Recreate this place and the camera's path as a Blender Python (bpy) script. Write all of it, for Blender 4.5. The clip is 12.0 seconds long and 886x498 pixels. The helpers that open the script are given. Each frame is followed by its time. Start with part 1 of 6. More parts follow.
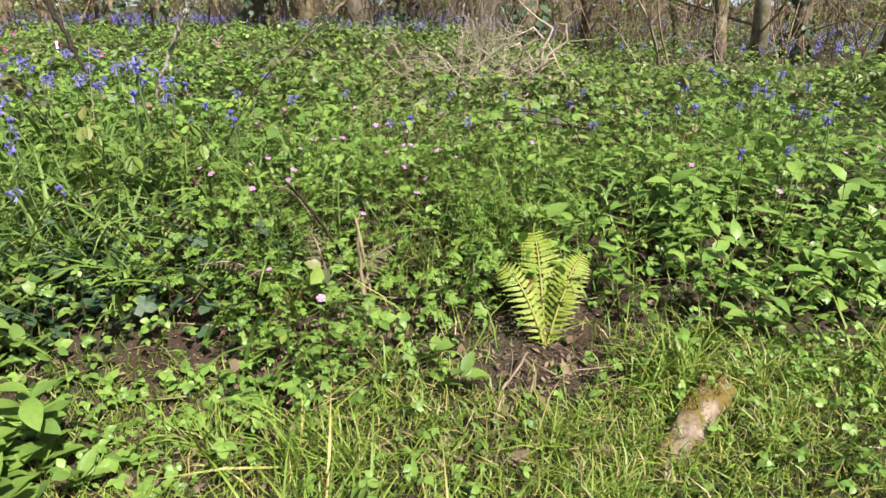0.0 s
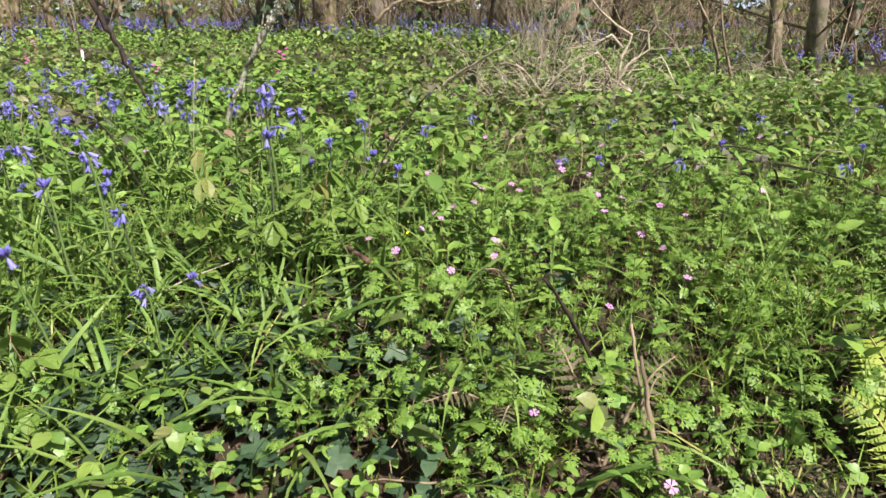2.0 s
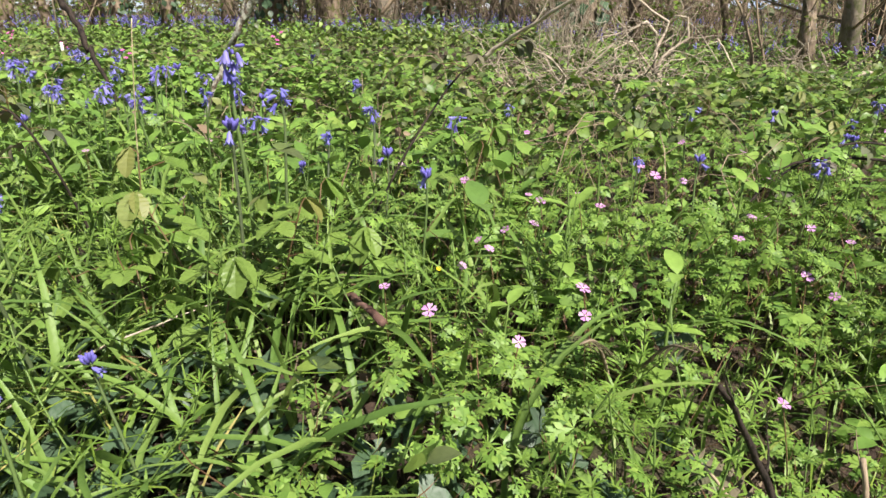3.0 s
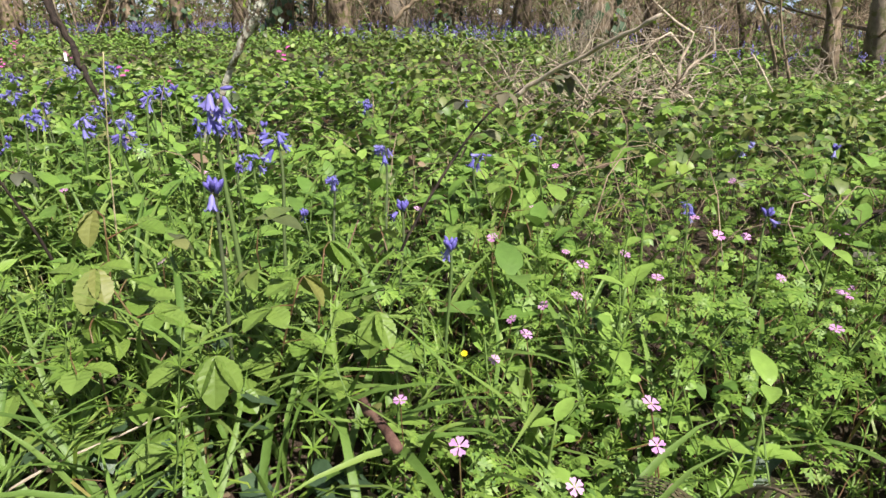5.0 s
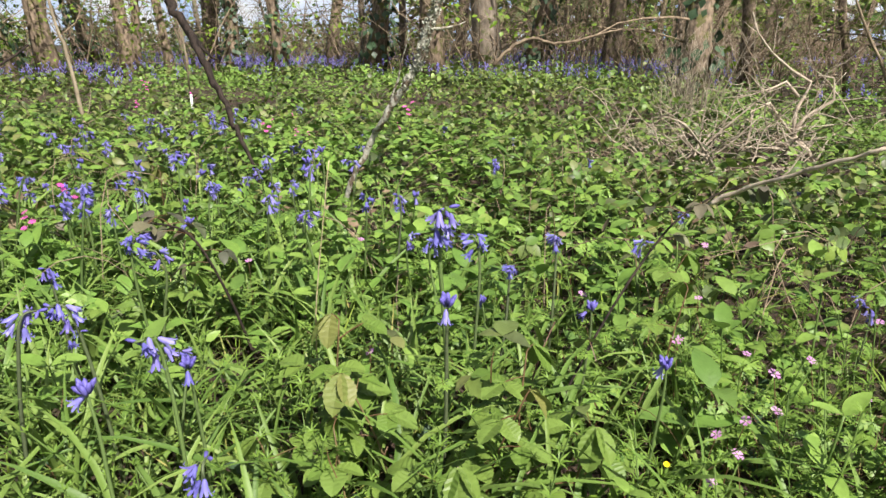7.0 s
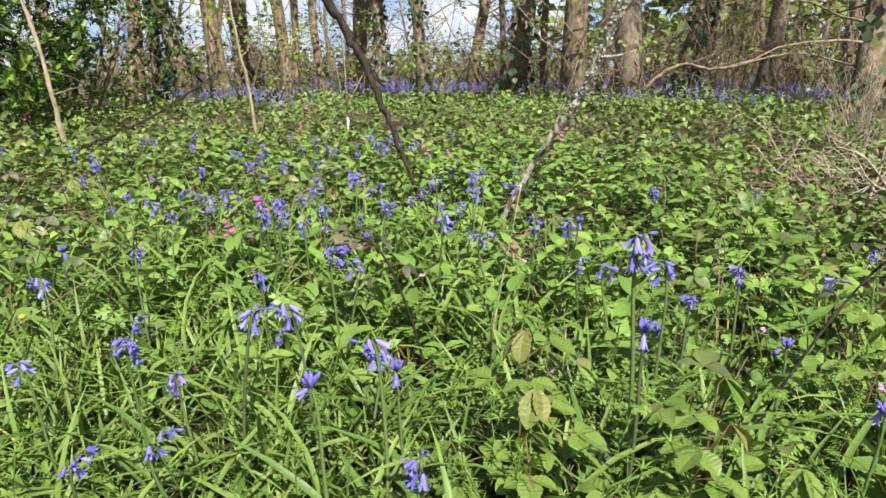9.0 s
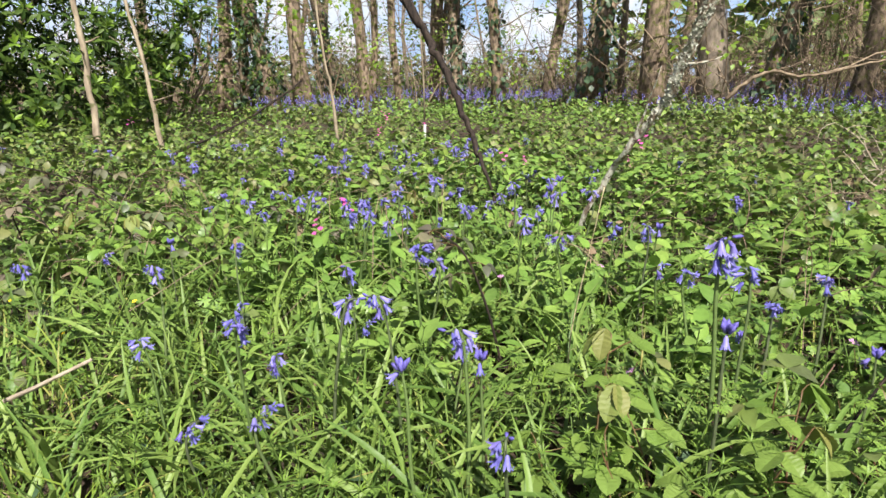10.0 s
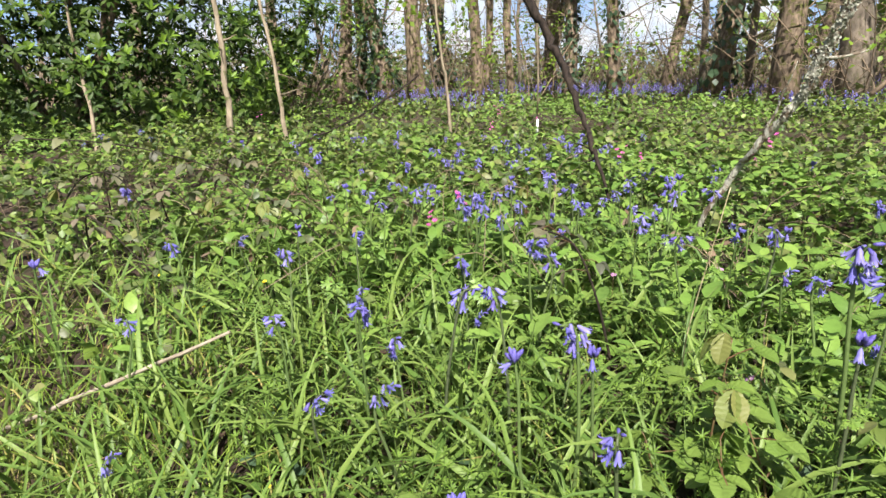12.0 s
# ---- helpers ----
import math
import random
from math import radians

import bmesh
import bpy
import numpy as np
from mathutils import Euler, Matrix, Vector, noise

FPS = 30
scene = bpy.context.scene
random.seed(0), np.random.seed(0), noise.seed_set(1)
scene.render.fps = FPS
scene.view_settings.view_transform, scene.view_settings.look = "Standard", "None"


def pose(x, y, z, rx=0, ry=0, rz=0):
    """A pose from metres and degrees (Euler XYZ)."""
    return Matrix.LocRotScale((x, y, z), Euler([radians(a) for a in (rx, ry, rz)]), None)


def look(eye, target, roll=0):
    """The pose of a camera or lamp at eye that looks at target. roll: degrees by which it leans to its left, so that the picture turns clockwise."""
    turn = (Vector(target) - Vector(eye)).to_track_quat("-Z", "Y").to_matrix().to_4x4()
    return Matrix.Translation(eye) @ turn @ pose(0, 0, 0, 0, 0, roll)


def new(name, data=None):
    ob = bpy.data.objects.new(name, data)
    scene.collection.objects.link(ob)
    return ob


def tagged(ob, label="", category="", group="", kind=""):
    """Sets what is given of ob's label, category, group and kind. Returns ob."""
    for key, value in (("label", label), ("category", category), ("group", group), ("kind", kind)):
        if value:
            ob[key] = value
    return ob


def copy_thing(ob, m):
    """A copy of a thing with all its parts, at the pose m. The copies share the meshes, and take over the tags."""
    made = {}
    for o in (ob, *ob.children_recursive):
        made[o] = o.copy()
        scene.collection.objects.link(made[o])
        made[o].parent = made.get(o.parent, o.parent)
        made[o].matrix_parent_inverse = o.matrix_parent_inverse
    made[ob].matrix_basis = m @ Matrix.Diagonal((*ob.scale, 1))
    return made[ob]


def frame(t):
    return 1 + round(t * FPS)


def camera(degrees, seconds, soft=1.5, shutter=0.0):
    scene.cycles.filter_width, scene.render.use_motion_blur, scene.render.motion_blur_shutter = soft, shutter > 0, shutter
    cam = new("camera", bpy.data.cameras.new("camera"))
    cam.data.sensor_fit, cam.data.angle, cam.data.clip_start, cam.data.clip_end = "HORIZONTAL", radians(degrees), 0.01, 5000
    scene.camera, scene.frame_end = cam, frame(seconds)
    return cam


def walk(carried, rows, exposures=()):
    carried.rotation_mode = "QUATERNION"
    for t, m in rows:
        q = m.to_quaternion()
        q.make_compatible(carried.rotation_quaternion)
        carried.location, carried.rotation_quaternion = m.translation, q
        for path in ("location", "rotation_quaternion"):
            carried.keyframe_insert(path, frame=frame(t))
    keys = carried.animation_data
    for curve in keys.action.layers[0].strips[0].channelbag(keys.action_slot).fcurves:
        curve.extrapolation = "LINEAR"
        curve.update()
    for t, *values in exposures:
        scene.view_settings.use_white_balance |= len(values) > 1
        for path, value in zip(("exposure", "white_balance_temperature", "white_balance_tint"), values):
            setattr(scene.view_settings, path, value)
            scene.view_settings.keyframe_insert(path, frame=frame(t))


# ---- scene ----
cam = camera(69.6, 12.0, soft=1.5)
METRES, EYE, TILT, LEAN, TURN = 2.3, 1.15, -21.0, 0.0, 0.0
ROWS = [
    (0.0, 0.0, 0.0, 0.0, -0.0, 0.0, 0.0),
    (0.5, -0.0702, 0.0578, 0.0172, -0.34, 0.0, 0.15),
    (1.0, -0.1383, 0.1769, 0.0411, -0.51, -0.0, 0.25),
    (1.5, -0.216, 0.225, 0.0614, -0.41, 0.22, 0.23),
    (2.0, -0.2734, 0.2417, 0.1019, -0.3, 0.22, 0.23),
    (2.5, -0.2956, 0.3511, 0.128, -0.25, 0.2, 0.32),
    (3.0, -0.3075, 0.4861, 0.1375, 0.13, 0.37, 0.27),
    (3.5, -0.302, 0.551, 0.1622, 0.64, 0.49, 0.16),
    (5.5, -0.3432, 0.5679, 0.2069, 1.27, 0.9, -0.31),
    (6.0, -0.3795, 0.5569, 0.2265, 2.8, 1.23, -0.84),
    (6.5, -0.3977, 0.5477, 0.2465, 4.92, 1.91, -1.56),
    (7.0, -0.4173, 0.5378, 0.2493, 7.21, 2.73, -2.36),
    (7.5, -0.4331, 0.5324, 0.2471, 9.6, 3.3, -3.19),
    (9.5, -0.4663, 0.4948, 0.2382, 21.27, 4.08, -7.15),
    (10.0, -0.4658, 0.4805, 0.2306, 24.34, 3.95, -8.16),
    (10.5, -0.4691, 0.4681, 0.2249, 27.47, 3.59, -9.17),
    (11.0, -0.4663, 0.4646, 0.2289, 30.27, 3.14, -10.0),
    (11.5, -0.4674, 0.4625, 0.227, 32.35, 2.51, -10.63),
    (12.0, -0.467, 0.4628, 0.2276, 33.74, 1.84, -11.02),
]
walk(cam, [(t, pose(0, 0, EYE, TILT, LEAN, TURN) @ pose(METRES * x, METRES * y, METRES * z, 90 + pitch, roll, yaw)) for t, x, y, z, yaw, pitch, roll in ROWS],
     exposures=[(0.0, 0.87), (3.0, 0.84), (5.5, 0.76), (7.5, 0.76), (9.5, 0.86), (12.0, 0.88)])

# ---- light ----
SUN_EL, SUN_FROM = 50.0, 142.0      # degrees above the horizon; bearing of the sun, clockwise from +y
world = bpy.data.worlds.new("sky")
scene.world = world
world.use_nodes = True
wn = world.node_tree.nodes
sky = wn.new("ShaderNodeTexSky")
sky.sky_type = "NISHITA"
sky.sun_disc = False
sky.sun_elevation = radians(SUN_EL)
sky.sun_rotation = radians(SUN_FROM)
sky.dust_density = 2.5
world.node_tree.links.new(sky.outputs[0], wn["Background"].inputs[0])
wn["Background"].inputs[1].default_value = 0.055
sun_data = bpy.data.lights.new("sun", "SUN")
sun_data.energy, sun_data.angle, sun_data.color = 5.0, radians(0.6), (1.0, 0.94, 0.87)
sun = new("sun", sun_data)
_b, _e = radians(SUN_FROM), radians(SUN_EL)
sun.matrix_world = look((math.sin(_b) * math.cos(_e) * 30, math.cos(_b) * math.cos(_e) * 30, math.sin(_e) * 30), (0, 0, 0))

rng = np.random.default_rng(7)


# ---- materials ----
def nodes_of(name):
    m = bpy.data.materials.new(name)
    m.use_nodes = True
    nt = m.node_tree
    return m, nt, nt.nodes["Principled BSDF"], nt.nodes["Material Output"]


def ramp(nt, stops):
    r = nt.nodes.new("ShaderNodeValToRGB")
    el = r.color_ramp.elements
    while len(el) < len(stops):
        el.new(0.5)
    for e, (p, c) in zip(el, stops):
        e.position, e.color = p, (*c, 1)
    return r


def noise_node(nt, scale, detail=4.0, rough=0.55):
    n = nt.nodes.new("ShaderNodeTexNoise")
    n.inputs["Scale"].default_value, n.inputs["Detail"].default_value, n.inputs["Roughness"].default_value = scale, detail, rough
    g = nt.nodes.new("ShaderNodeNewGeometry")
    nt.links.new(g.outputs["Position"], n.inputs["Vector"])
    return n


def leaf_material(name, colours, rough=0.42, through_leaf=0.35, vein=0.12, per_object=False, spec=0.36):
    """Leaf or petal: each leaf has its own shade out of the colours, mottled, and lets some light through."""
    m, nt, b, out = nodes_of(name)
    if per_object:
        src = nt.nodes.new("ShaderNodeObjectInfo").outputs["Random"]
    else:
        src = nt.nodes.new("ShaderNodeNewGeometry").outputs["Random Per Island"]
    k = len(colours) - 1
    r = ramp(nt, [(i / k, c) for i, c in enumerate(colours)])
    nt.links.new(src, r.inputs[0])
    n = noise_node(nt, 90, 3)
    big = noise_node(nt, 2.3, 2)
    hsv = nt.nodes.new("ShaderNodeHueSaturation")
    add = nt.nodes.new("ShaderNodeMath")
    add.operation = "MULTIPLY_ADD"
    nt.links.new(n.outputs[0], add.inputs[0])
    add.inputs[1].default_value = vein * 4
    add.inputs[2].default_value = 1.0 - vein * 2
    mul = nt.nodes.new("ShaderNodeMath")
    mul.operation = "MULTIPLY_ADD"
    nt.links.new(big.outputs[0], mul.inputs[0])
    mul.inputs[1].default_value = 0.5
    nt.links.new(add.outputs[0], mul.inputs[2])
    off = nt.nodes.new("ShaderNodeMath")
    off.operation = "SUBTRACT"
    nt.links.new(mul.outputs[0], off.inputs[0])
    off.inputs[1].default_value = 0.25
    nt.links.new(off.outputs[0], hsv.inputs["Value"])
    nt.links.new(r.outputs[0], hsv.inputs["Color"])
    nt.links.new(hsv.outputs[0], b.inputs["Base Color"])
    b.inputs["Roughness"].default_value = rough
    b.inputs["Specular IOR Level"].default_value = spec
    bump = nt.nodes.new("ShaderNodeBump")
    bump.inputs["Strength"].default_value, bump.inputs["Distance"].default_value = 0.35, 0.004
    nt.links.new(n.outputs[0], bump.inputs["Height"])
    nt.links.new(bump.outputs[0], b.inputs["Normal"])
    if through_leaf:
        tr = nt.nodes.new("ShaderNodeBsdfTranslucent")
        mix = nt.nodes.new("ShaderNodeMixShader")
        mix.inputs[0].default_value = through_leaf * 0.65
        nt.links.new(hsv.outputs[0], tr.inputs["Color"])
        nt.links.new(b.outputs[0], mix.inputs[1])
        nt.links.new(tr.outputs[0], mix.inputs[2])
        nt.links.new(mix.outputs[0], out.inputs["Surface"])
    return m


def bark_material(name, dark, light, patch=None, patch_amount=0.5, scale=14.0, rough=0.85):
    m, nt, b, out = nodes_of(name)
    tc = nt.nodes.new("ShaderNodeNewGeometry")
    mp = nt.nodes.new("ShaderNodeMapping")
    mp.inputs["Scale"].default_value = (1, 1, 0.45)
    nt.links.new(tc.outputs["Position"], mp.inputs["Vector"])
    n = nt.nodes.new("ShaderNodeTexNoise")
    n.inputs["Scale"].default_value, n.inputs["Detail"].default_value = scale, 8
    nt.links.new(mp.outputs[0], n.inputs["Vector"])
    r = ramp(nt, [(0.32, dark), (0.68, light)])
    nt.links.new(n.outputs[0], r.inputs[0])
    col = r.outputs[0]
    if patch:
        n2 = noise_node(nt, scale * 0.5, 6, 0.65)
        r2 = ramp(nt, [(patch_amount - 0.03, (0, 0, 0)), (patch_amount + 0.03, (1, 1, 1))])
        nt.links.new(n2.outputs[0], r2.inputs[0])
        mx = nt.nodes.new("ShaderNodeMix")
        mx.data_type = "RGBA"
        nt.links.new(r2.outputs[0], mx.inputs["Factor"])
        nt.links.new(col, mx.inputs["A"])
        mx.inputs["B"].default_value = (*patch, 1)
        col = mx.outputs["Result"]
    nt.links.new(col, b.inputs["Base Color"])
    b.inputs["Roughness"].default_value = rough
    b.inputs["Specular IOR Level"].default_value = 0.25
    bump = nt.nodes.new("ShaderNodeBump")
    bump.inputs["Strength"].default_value, bump.inputs["Distance"].default_value = 0.7, 0.02
    nt.links.new(n.outputs[0], bump.inputs["Height"])
    nt.links.new(bump.outputs[0], b.inputs["Normal"])
    return m


def soil_material():
    m, nt, b, out = nodes_of("woodland_soil")
    n, n2 = noise_node(nt, 3.0, 6, 0.6), noise_node(nt, 60, 6, 0.7)
    r = ramp(nt, [(0.3, (0.035, 0.023, 0.016)), (0.5, (0.075, 0.05, 0.034)), (0.62, (0.05, 0.055, 0.022)), (0.8, (0.11, 0.085, 0.055))])
    r2 = ramp(nt, [(0.3, (0.45, 0.42, 0.4)), (0.75, (1.35, 1.25, 1.15))])
    nt.links.new(n.outputs[0], r.inputs[0])
    nt.links.new(n2.outputs[0], r2.inputs[0])
    mx = nt.nodes.new("ShaderNodeMix")
    mx.data_type, mx.blend_type = "RGBA", "MULTIPLY"
    mx.inputs["Factor"].default_value = 1
    nt.links.new(r.outputs[0], mx.inputs["A"])
    nt.links.new(r2.outputs[0], mx.inputs["B"])
    nt.links.new(mx.outputs["Result"], b.inputs["Base Color"])
    b.inputs["Roughness"].default_value = 0.95
    bump = nt.nodes.new("ShaderNodeBump")
    bump.inputs["Strength"].default_value, bump.inputs["Distance"].default_value = 0.9, 0.015
    nt.links.new(n2.outputs[0], bump.inputs["Height"])
    nt.links.new(bump.outputs[0], b.inputs["Normal"])
    return m


SOIL = soil_material()
GRASS = leaf_material("grass_blade", [(0.107, 0.186, 0.029), (0.171, 0.272, 0.034), (0.243, 0.323, 0.051), (0.144, 0.234, 0.034), (0.429, 0.359, 0.125)], 0.45, 0.3)
STRAW = leaf_material("dry_grass", [(0.33, 0.27, 0.13), (0.45, 0.38, 0.21), (0.26, 0.24, 0.10)], 0.6, 0.2)
STRAP = leaf_material("bluebell_leaf", [(0.084, 0.155, 0.030), (0.132, 0.222, 0.043), (0.200, 0.285, 0.066), (0.100, 0.176, 0.038)], 0.5, 0.22, 0.06, spec=0.36)
BRAMBLE_OLD = leaf_material("old_bramble_leaf", [(0.085, 0.092, 0.060), (0.145, 0.120, 0.090), (0.100, 0.130, 0.060), (0.190, 0.150, 0.110), (0.150, 0.190, 0.070)], 0.5, 0.2, per_object=True)
BRAMBLE = leaf_material("bramble_leaf", [(0.070, 0.105, 0.040), (0.110, 0.125, 0.052), (0.085, 0.165, 0.034), (0.150, 0.245, 0.045), (0.225, 0.318, 0.060), (0.140, 0.190, 0.056), (0.215, 0.222, 0.080)], 0.42, 0.3)
BRAMBLE_FRESH = leaf_material("bramble_fresh_leaf", [(0.125, 0.210, 0.038), (0.180, 0.265, 0.048), (0.155, 0.238, 0.050)], 0.42, 0.33)
BRAMBLE_RED = leaf_material("bramble_bronze_leaf", [(0.20, 0.215, 0.058), (0.22, 0.180, 0.065), (0.175, 0.225, 0.055)], 0.5, 0.3)
HERB = leaf_material("herb_robert_leaf", [(0.130, 0.240, 0.042), (0.185, 0.310, 0.052), (0.240, 0.360, 0.068), (0.105, 0.200, 0.045)], 0.5, 0.36)
BROAD = leaf_material("broad_leaf", [(0.125, 0.228, 0.046), (0.175, 0.304, 0.057), (0.236, 0.358, 0.073), (0.099, 0.184, 0.041)], 0.4, 0.33)
CLEAVERS = leaf_material("cleavers_leaf", [(0.129, 0.228, 0.032), (0.189, 0.301, 0.048), (0.159, 0.265, 0.048)], 0.5, 0.35)
IVY = leaf_material("ivy_leaf", [(0.035, 0.065, 0.030), (0.05, 0.09, 0.045), (0.065, 0.11, 0.055), (0.045, 0.08, 0.04)], 0.46, 0.08, 0.2, spec=0.35)
FERN = leaf_material("fern_pinna", [(0.28, 0.35, 0.048), (0.34, 0.41, 0.065), (0.24, 0.32, 0.048)], 0.5, 0.4, per_object=True)
FERN_STALK = leaf_material("fern_stalk", [(0.36, 0.36, 0.09), (0.30, 0.29, 0.08)], 0.6, 0.0)
BROWN_SCALE = leaf_material("brown_scale", [(0.16, 0.08, 0.03), (0.22, 0.11, 0.04)], 0.8, 0.0)
LAUREL = leaf_material("laurel_leaf", [(0.022, 0.048, 0.010), (0.040, 0.080, 0.013), (0.075, 0.125, 0.020), (0.048, 0.085, 0.014)], 0.5, 0.14, 0.08, spec=0.22)
LAUREL_NEW = leaf_material("laurel_young_leaf", [(0.120, 0.215, 0.024), (0.180, 0.290, 0.032)], 0.42, 0.3)
TREE_LEAF = leaf_material("spring_leaf", [(0.135, 0.235, 0.022), (0.205, 0.310, 0.034), (0.165, 0.270, 0.028)], 0.45, 0.38)
DOCK = leaf_material("soft_broad_leaf", [(0.140, 0.235, 0.045), (0.185, 0.290, 0.055), (0.115, 0.195, 0.042)], 0.5, 0.28, per_object=True)
STEM = leaf_material("green_stem", [(0.10, 0.17, 0.04), (0.14, 0.21, 0.05)], 0.5, 0.0, per_object=True)
STEM_RED = leaf_material("red_stem", [(0.12, 0.06, 0.03), (0.15, 0.11, 0.05)], 0.5, 0.0, per_object=True)
STEM_DARK = leaf_material("bluebell_stem", [(0.085, 0.135, 0.040), (0.12, 0.18, 0.055), (0.075, 0.09, 0.050)], 0.5, 0.0, per_object=True)
BELL = leaf_material("bluebell_petal", [(0.135, 0.125, 0.45), (0.19, 0.18, 0.57), (0.30, 0.275, 0.66), (0.145, 0.115, 0.41)], 0.45, 0.28, 0.08, per_object=True)
BELL_FAR = leaf_material("bluebell_petal_far", [(0.16, 0.15, 0.46), (0.22, 0.20, 0.54), (0.28, 0.25, 0.56)], 0.5, 0.3)
BUD = leaf_material("bluebell_bud", [(0.12, 0.10, 0.38), (0.16, 0.14, 0.48)], 0.5, 0.15, per_object=True)
PINK = leaf_material("herb_robert_petal", [(0.58, 0.28, 0.56), (0.64, 0.36, 0.62), (0.55, 0.22, 0.52)], 0.5, 0.3, per_object=True)
MAGENTA = leaf_material("campion_petal", [(0.66, 0.08, 0.40), (0.74, 0.15, 0.52)], 0.5, 0.3, per_object=True)
YELLOW = leaf_material("buttercup_petal", [(0.85, 0.62, 0.02), (0.90, 0.70, 0.03)], 0.25, 0.2, per_object=True)
CREAM = leaf_material("stamen", [(0.6, 0.6, 0.35), (0.5, 0.5, 0.25)], 0.5, 0.0)
DEAD_LEAF = leaf_material("dead_leaf", [(0.10, 0.065, 0.04), (0.17, 0.115, 0.07), (0.25, 0.19, 0.12), (0.12, 0.08, 0.06)], 0.7, 0.05)
TRUNK = bark_material("trunk_bark", (0.06, 0.045, 0.033), (0.34, 0.26, 0.185), (0.13, 0.13, 0.045), 0.56, 18)
TRUNK_PALE = bark_material("pale_trunk_bark", (0.14, 0.115, 0.09), (0.31, 0.26, 0.20), (0.14, 0.14, 0.07), 0.58, 16)
TWIG = bark_material("thicket_twig", (0.13, 0.095, 0.065), (0.36, 0.28, 0.19), None, 0.5, 20)
DRY_WOOD = bark_material("dry_wood", (0.24, 0.195, 0.145), (0.48, 0.41, 0.32), None, 0.5, 25)
BLEACHED = bark_material("bleached_wood", (0.36, 0.29, 0.22), (0.60, 0.51, 0.40), None, 0.5, 25)
DARK_WOOD = bark_material("dark_bark", (0.012, 0.009, 0.008), (0.05, 0.036, 0.028), (0.17, 0.155, 0.125), 0.72, 45)
LICHEN = bark_material("lichen_bark", (0.10, 0.075, 0.055), (0.26, 0.20, 0.145), (0.42, 0.41, 0.34), 0.49, 70)
LICHEN_CRUST = bark_material("lichen_crust", (0.28, 0.29, 0.22), (0.56, 0.56, 0.48), None, 0.5, 90)
MOSSY = bark_material("mossy_log_bark", (0.09, 0.06, 0.04), (0.36, 0.29, 0.21), (0.15, 0.11, 0.03), 0.50, 30)
STRAW_STEM = bark_material("straw_stem", (0.38, 0.31, 0.17), (0.55, 0.48, 0.30), None, 0.5, 40)
REDWOOD = bark_material("red_brown_bark", (0.09, 0.045, 0.035), (0.22, 0.13, 0.10), None, 0.5, 30)
SAPLING = bark_material("sapling_bark", (0.20, 0.16, 0.11), (0.40, 0.335, 0.24), (0.15, 0.15, 0.07), 0.62, 18)
WHITE = bark_material("white_plastic", (0.72, 0.73, 0.70), (0.82, 0.83, 0.80), (0.55, 0.57, 0.48), 0.68, 12, 0.5)
STONE = bark_material("earth_stone", (0.14, 0.09, 0.06), (0.28, 0.20, 0.15), (0.16, 0.15, 0.06), 0.62, 24)


# ---- ground ----
def smooth(t):
    t = np.clip(t, 0, 1)
    return t * t * (3 - 2 * t)


def gz(x, y):
    """Height of the ground: a path at the foot of a low bank, then the level wood floor."""
    x, y = np.asarray(x, float), np.asarray(y, float)
    z = 0.28 * smooth((y + 0.15) / 1.45) + 0.16 * smooth((y - 1.42) / 0.9) - 0.06 * smooth((y - 4) / 3)
    z = z - 0.15 * np.exp(-((x + 0.74) / 0.44) ** 2 - ((y - 1.22) / 0.36) ** 2)
    z = z + 0.018 * np.sin(2.1 * x + 0.6) * np.sin(1.9 * y + 1.1) + 0.012 * np.sin(4.3 * x + 2.7 * y)
    z = z - 0.22 * smooth((y - 3.4) / 3.0) * smooth((x - 0.7) / 2.2) - 0.12 * np.exp(-((x - 0.35) / 1.1) ** 2 - ((y - 5.2) / 1.1) ** 2)
    far = smooth((np.hypot(x, y) - 8) / 20)
    return z + far * (0.10 * np.sin(0.31 * x + 0.5) * np.cos(0.27 * y) + 0.06)


def make_mesh(name, V, F, mats, M=None, smooth_shade=True):
    """A mesh out of arrays: V (n, 3), F (m, 3), M a material index for each face."""
    me = bpy.data.meshes.new(name)
    V, F = np.asarray(V, np.float32), np.asarray(F, np.int32)
    me.vertices.add(len(V))
    me.vertices.foreach_set("co", V.ravel())
    k = F.shape[1]
    me.loops.add(len(F) * k)
    me.loops.foreach_set("vertex_index", F.ravel())
    me.polygons.add(len(F))
    me.polygons.foreach_set("loop_start", np.arange(0, len(F) * k, k, dtype=np.int32))
    me.polygons.foreach_set("use_smooth", np.full(len(F), smooth_shade))
    for m in (mats if isinstance(mats, (list, tuple)) else [mats]):
        me.materials.append(m)
    if M is not None:
        me.polygons.foreach_set("material_index", np.asarray(M, np.int32))
    me.update(calc_edges=True)
    return me


def grid_axis(lo, hi, step, far):
    near = np.arange(lo, hi + step / 2, step)
    grow, d, out = [], step, 0.0
    while out < far:
        d *= 1.28
        out += d
        grow.append(out)
    g = np.array(grow)
    return np.concatenate([(lo - g)[::-1], near, hi + g])


